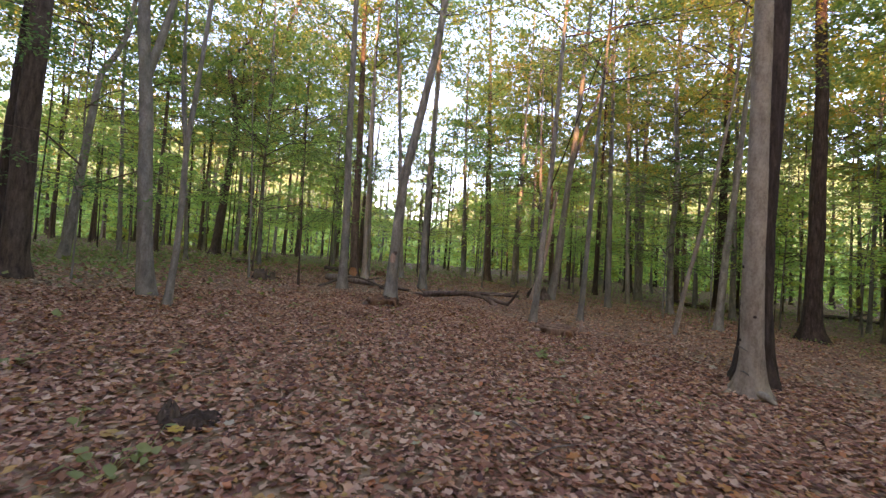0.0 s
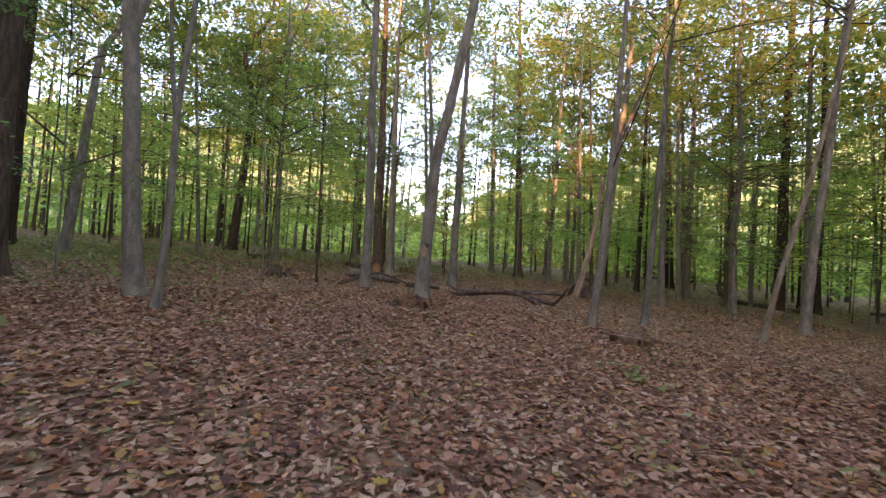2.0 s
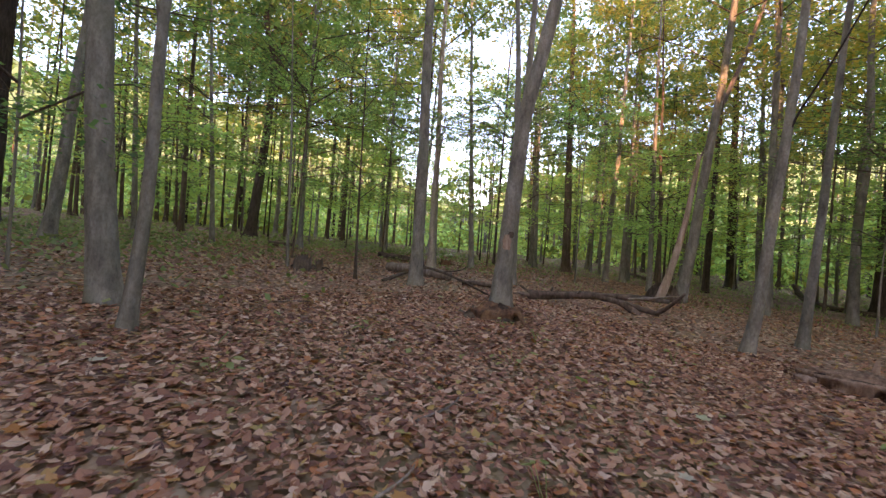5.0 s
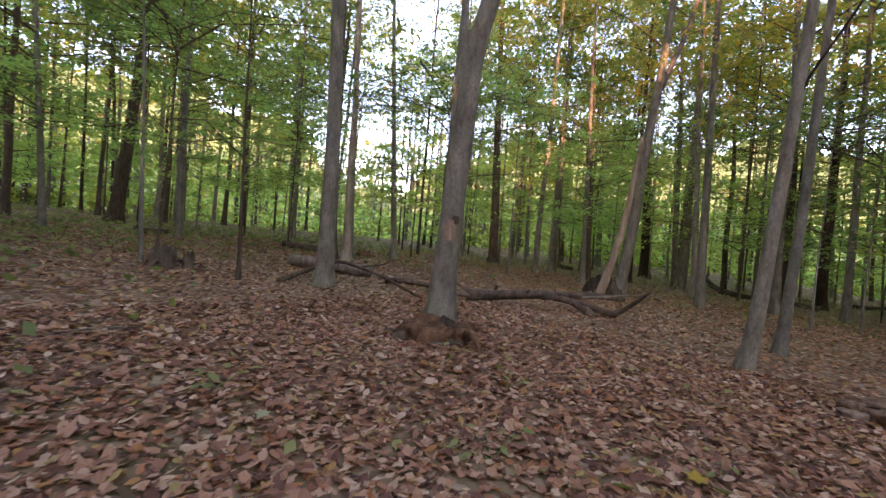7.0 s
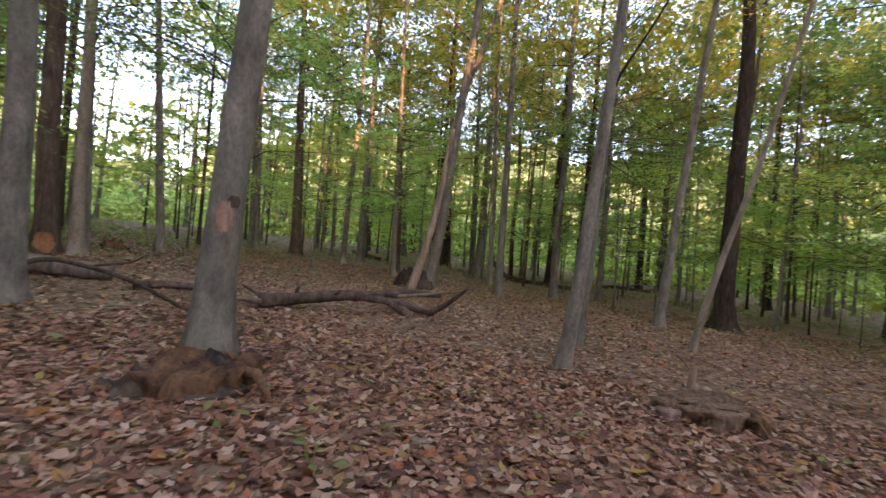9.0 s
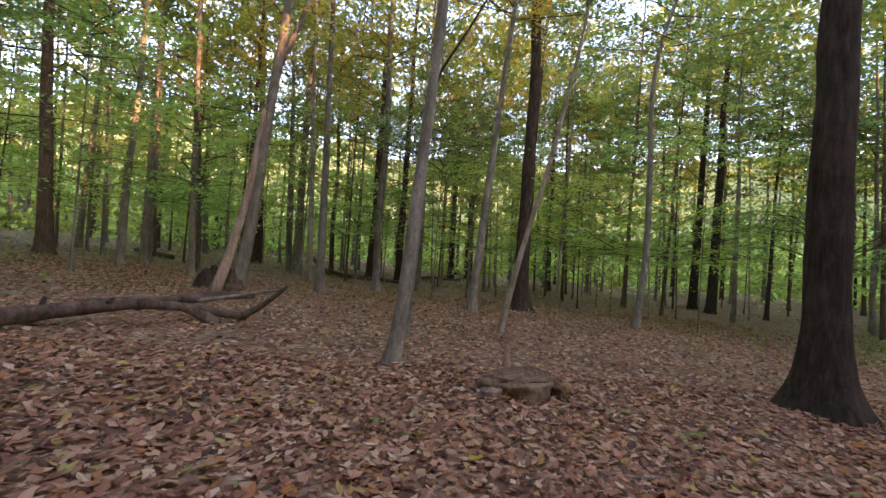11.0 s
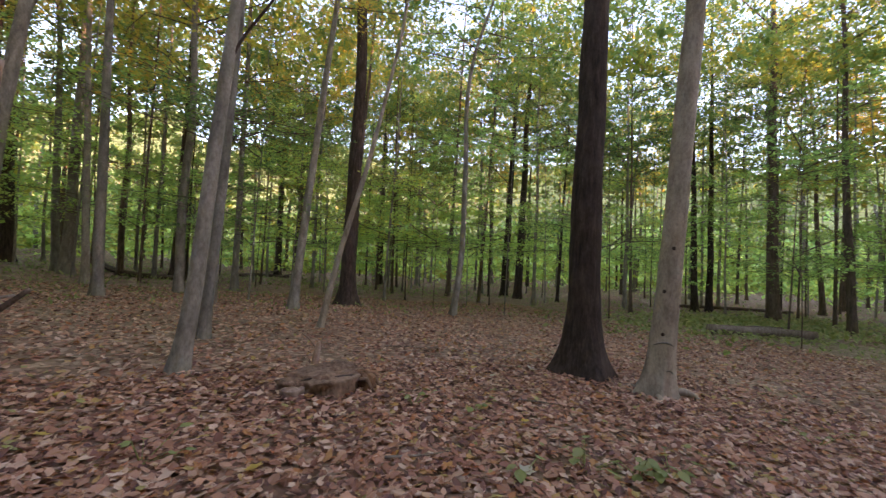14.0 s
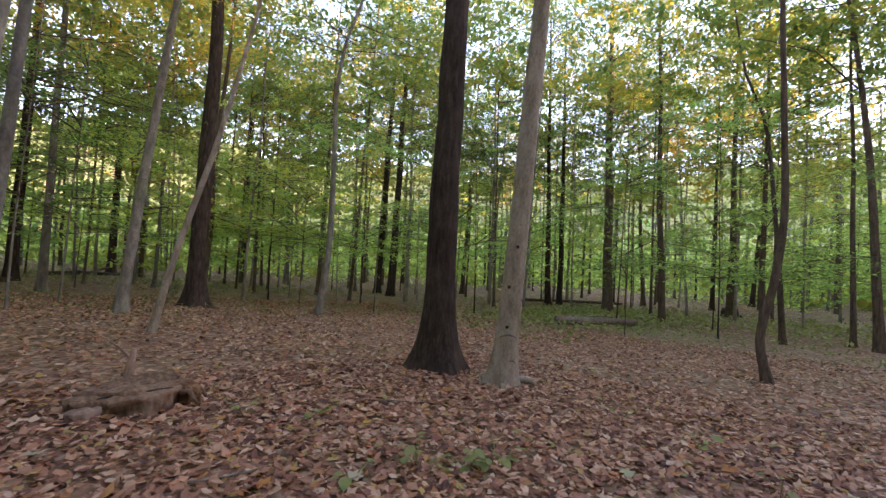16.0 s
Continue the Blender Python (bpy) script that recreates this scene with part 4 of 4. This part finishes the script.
ragged_stump(29.0, 9.9, 1.1, 0.5, DARK, "dark root plate round the foot of a tree", 6.6)
# dark lump added where a shaded hollow lies in the leaves
hollow = new("rotten_stump")
hollow.location = (-4.28, 1.2, land(-4.28, 1.2))
part("body", lump_mesh("body", 0.3, 0.2, 0.12, 3.0, 0.9, DARK, 3.3, 0.9), hollow)
part("chunk", lump_mesh("chunk", 0.12, 0.1, 0.2, 2.0, 0.6, BROWN, 5.3, 0.2), hollow).location = (-0.1, -0.14, 0)
tagged(hollow, "small dark lump set in place of a black hollow in the leaves", "stump")

# ---- details on the near trees ----
def bark_patch(name, parent, cx, cy, r, facing, low, high, half, wood, seed):
    """A ragged patch of bare wood, proud of the bark."""
    vv, ff = [], []
    cols, rws = 12, 10
    for j in range(rws + 1):
        f = j / rws
        wide = half * (0.35 + 0.75 * math.sin(math.pi * (0.12 + 0.8 * f))) * (1 + 0.35 * noise.noise(Vector((f * 4, seed, 0))))
        for i in range(cols + 1):
            a = facing + wide * (2 * i / cols - 1)
            rr = r + 0.012 - 0.035 * (abs(2 * i / cols - 1) ** 6) + 0.006 * noise.noise(Vector((i * 0.8, j * 0.8, seed)))
            vv.append((cx + rr * math.cos(a), cy + rr * math.sin(a), low + (high - low) * f + 0.03 * noise.noise(Vector((i * 0.7, seed, 2)))))
    for j in range(rws):
        for i in range(cols):
            k = j * (cols + 1) + i
            ff.append((k, k + 1, k + cols + 2, k + cols + 1))
    return part(name, mesh_of(name, vv, ff, wood), parent, "bare brown wood where bark is torn")


bark_patch("wound", wounded_beech, 0.045, 0.035, 0.178, -0.9, 1.16, 1.46, 0.55, WOUND, 1.0)
bark_patch("rot", hollow_tree, 0.0, 0.0, 0.315, -0.75, 0.03, 0.5, 0.7, ROTTEN, 2.0)
bark_patch("wound", wounded_beech, 0.05, 0.04, 0.177, -0.5, 1.4, 1.52, 0.4, BROWN, 4.0)
for z, ang, r in ((0.42, -2.5, 0.035), (0.62, -2.2, 0.028), (0.9, -2.7, 0.03), (1.5, -2.9, 0.032), (2.1, -2.5, 0.03), (0.75, -1.5, 0.03), (1.3, -1.2, 0.03)):
    vv, ff = [], []
    cx, cy = curve_through(((0.5, 0.03, -0.06), (2.0, 0.04, -0.16), (4.0, 0.07, -0.26)), z)
    o = Vector((cx + 0.158 * math.cos(ang), cy + 0.158 * math.sin(ang), z))
    d = Vector((math.cos(ang), math.sin(ang), 0.0))
    tube(vv, ff, [o - d * 0.03, o + d * 0.008, o + d * 0.014], [r, r * 0.8, r * 0.3], 10, 0.3, seed=z)
    part("knot", mesh_of("knot", vv, ff, DARK), pale_beech, "dark round knot")
root_strands(pale_beech, [(0.08, -0.16, 0.08, -0.6, 0.5, 0.065), (-0.16, -0.14, 0.04, -2.3, 0.24, 0.05), (0.0, 0.2, 0.03, 1.7, 0.4, 0.035)], PALE, 12)
for z0, a0, a1, rise in ((0.74, -3.3, -1.7, 0.05), (0.36, -2.5, -1.5, 0.05)):
    vv, ff, pts = [], [], []
    for i in range(9):
        a, z = a0 + (a1 - a0) * i / 8, z0 + rise * math.sin(math.pi * i / 8)
        cx, cy = curve_through(((0.5, 0.03, -0.06), (2.0, 0.04, -0.16), (4.0, 0.07, -0.26)), z)
        r = 0.168 * (1 + 0.55 * math.exp(-z / 0.3))
        pts.append(Vector((cx + r * math.cos(a), cy + r * math.sin(a), z)))
    tube(vv, ff, pts, [0.004 + 0.009 * math.sin(math.pi * (i + 0.5) / 9) for i in range(9)], 10, 0.3, seed=z0)
    part("bark_fold", mesh_of("bark_fold", vv, ff, BEECH), pale_beech, "grey wrinkle in the bark")


# ---- small plants, single leaves and sticks ----
def herb_plant(x, y, leaves, size, seed, label="small green broad-leaved plant among fallen leaves"):
    rng = random.Random(seed)
    base = new("herb_plant")
    base.location = (x, y, land(x, y))
    for _ in range(leaves):
        a, out = rng.uniform(0, 6.28), rng.uniform(0.04, 0.26)
        top = Vector((math.cos(a) * out, math.sin(a) * out, rng.uniform(0.06, 0.2)))
        d = Vector((math.cos(a + rng.gauss(0, 0.5)), math.sin(a + rng.gauss(0, 0.5)), rng.uniform(-0.35, 0.2))).normalized()
        w = Vector((-d.y, d.x, rng.gauss(0, 0.2))).normalized()
        s = size * rng.uniform(0.45, 1.0)
        vv, ff = [], []
        for f, wd in ((0.0, 0.02), (0.2, 0.3), (0.45, 0.4), (0.75, 0.25), (1.0, 0.01)):
            p = top + d * (s * f) + Vector((0, 0, -0.18 * s * f * f))
            vv += [p - w * (wd * s), p + Vector((0, 0, -0.06 * s * wd * 4)), p + w * (wd * s)]
        for j in range(4):
            k = j * 3
            ff += [(k, k + 1, k + 4, k + 3), (k + 1, k + 2, k + 5, k + 4)]
        part("leaf", mesh_of("leaf", vv, ff, HERB), base)
        sv_, sf_ = [], []
        tube(sv_, sf_, [Vector((0, 0, 0)), top * 0.6, top], [0.004, 0.003, 0.002], 4, cap=False)
        part("stem", mesh_of("stem", sv_, sf_, HERB), base)
    return tagged(base, label, "plant", "small herbs")


for i, (x, y, n, s) in enumerate(((-4.45, 7.31, 9, 0.13), (-4.15, 7.05, 8, 0.12), (-3.94, 6.92, 9, 0.13), (-2.0, 5.93, 6, 0.12), (-5.0, 9.14, 6, 0.10), (-1.55, 6.76, 5, 0.10), (-5.0, 7.43, 5, 0.12),
                                  (-3.56, 0.5, 12, 0.13), (-3.75, 0.75, 8, 0.12), (-6.58, 0.09, 9, 0.14), (-4.47, 0.43, 5, 0.14), (-10.02, 4.97, 7, 0.12), (-8.13, 5.9, 7, 0.11), (-8.85, 2.86, 7, 0.14),
                                  (-7.36, 8.51, 6, 0.10), (-4.43, 8.81, 5, 0.10), (-8.71, 7.07, 8, 0.11), (-9.6, 7.3, 4, 0.12), (-7.0, 6.9, 4, 0.10), (-3.2, 4.6, 5, 0.10), (-2.6, 5.2, 5, 0.10), (-6.2, 3.9, 5, 0.10))):
    herb_plant(x, y, n, s, 100 + i)


def single_leaf(x, y, size, turn, tilt, material, label):
    ring = [(0, -0.5), (0.13, -0.3), (0.42, -0.36), (0.34, -0.08), (0.5, 0.16), (0.22, 0.2), (0.16, 0.38), (0, 0.58), (-0.16, 0.38), (-0.22, 0.2), (-0.5, 0.16), (-0.34, -0.08), (-0.42, -0.36), (-0.13, -0.3)]
    vv = [(u * size, v * size, 0.22 * size * (u * u + 0.6 * v * v)) for u, v in ring] + [(0, 0, 0.0)]
    n = len(ring)
    ff = [(k, (k + 1) % n, n) for k in range(n)]
    ob = new("fallen_leaf", mesh_of("fallen_leaf", vv, ff, material, False))
    ob.matrix_basis = pose(x, y, land(x, y) + 0.05, tilt, tilt * 0.6, turn)
    tagged(ob, label, "leaf", "bright fallen leaves")


LRNG = random.Random(77)
for i in range(70):
    x, y = LRNG.uniform(-13, 0), LRNG.uniform(0.5, 10.5)
    m, lb = ((YELLOW, "bright yellow fallen leaf on the brown litter"), (ORANGE, "orange-brown fallen leaf on the litter"), (PALELEAF, "pale greenish fallen leaf lying face up"), (ORANGE, "orange-brown fallen leaf on the litter"))[i % 4]
    single_leaf(x, y, LRNG.uniform(0.09, 0.15), LRNG.uniform(0, 360), LRNG.uniform(-14, 14), m, lb)
single_leaf(-6.65, 1.21, 0.2, 30, 8, ORANGE, "large orange-brown fallen leaf on the litter")
single_leaf(-4.1, 1.05, 0.15, 80, 8, YELLOW, "bright yellow fallen leaf on the brown litter")
single_leaf(-2.55, 10.5, 0.2, 80, 12, PALELEAF, "large pale greenish leaf near an oak")
single_leaf(-2.2, 10.25, 0.17, 10, 22, PALELEAF, "large pale leaf near an oak")
for i in range(14):
    x, y, a, ln = LRNG.uniform(-13, -1), LRNG.uniform(3, 13), LRNG.uniform(0, 6.28), LRNG.uniform(0.3, 0.9)
    fallen("dead_stick", "thin dry stick lying on fallen leaves", "stick", [
        ("stem", [(x, y, 0.03), (x + ln * 0.5 * math.cos(a), y + ln * 0.5 * math.sin(a), 0.05), (x + ln * math.cos(a + 0.2), y + ln * math.sin(a + 0.2), 0.04)], 0.022, 0.01, DEADWOOD)], "dry sticks")


# ---- fallen leaves ----
def litter(name, seed, count, box, hole, size, lobed):
    rng = np.random.default_rng(seed)
    x0, y0, x1, y1 = box
    xs, ys = rng.uniform(x0, x1, count), rng.uniform(y0, y1, count)
    verts, faces = [], []
    ring = [(0, -0.5), (0.3, -0.32), (0.42, 0.02), (0.2, 0.18), (0.04, 0.55), (-0.22, 0.2), (-0.45, 0.0), (-0.26, -0.34)] if lobed else [(0, -0.5), (0.4, -0.05), (0.05, 0.5), (-0.4, -0.05)]
    n = len(ring)
    for x, y in zip(xs, ys):
        if hole and hole[0] < x < hole[2] and hole[1] < y < hole[3]:
            continue
        z = land(x, y)
        a = rng.uniform(0, 2 * math.pi)
        s = size * rng.uniform(0.5, 1.35)
        c, si = math.cos(a) * s, math.sin(a) * s
        tx, ty = rng.normal(0, 0.26, 2)
        curl = rng.uniform(-0.25, 0.8)
        lift = 0.012 + rng.uniform(0, 0.035)
        thin = rng.uniform(0.55, 1.0)
        bend = rng.uniform(-0.12, 0.12, n)
        k = len(verts)
        for (u, v), b in zip(ring, bend):
            u = u * thin * (1 + b)
            v *= 1 + b
            px, py = u * c - v * si, u * si + v * c
            verts.append((x + px, y + py, z + lift + px * tx + py * ty + s * (curl * u * u * 1.1 + 0.35 * curl * v * v + 0.4 * b)))
        if lobed:
            faces += [(k, k + 1, k + 2, k + 3), (k, k + 3, k + 4, k + 5), (k, k + 5, k + 6, k + 7)]
        else:
            faces.append((k, k + 1, k + 2, k + 3))
    ob = new(name, mesh_of(name, verts, faces, LITTER, False))
    tagged(ob, "thick carpet of curled brown and tan fallen leaves", "fallen leaves", kind="stuff")


NEAR_BOX = (-13.0, -0.5, 1.0, 11.0)
litter("leaf_litter", 1, 92000, NEAR_BOX, None, 0.08, True)
litter("leaf_litter", 2, 150000, (-27.0, -2.0, 10.0, 25.0), NEAR_BOX, 0.095, False)
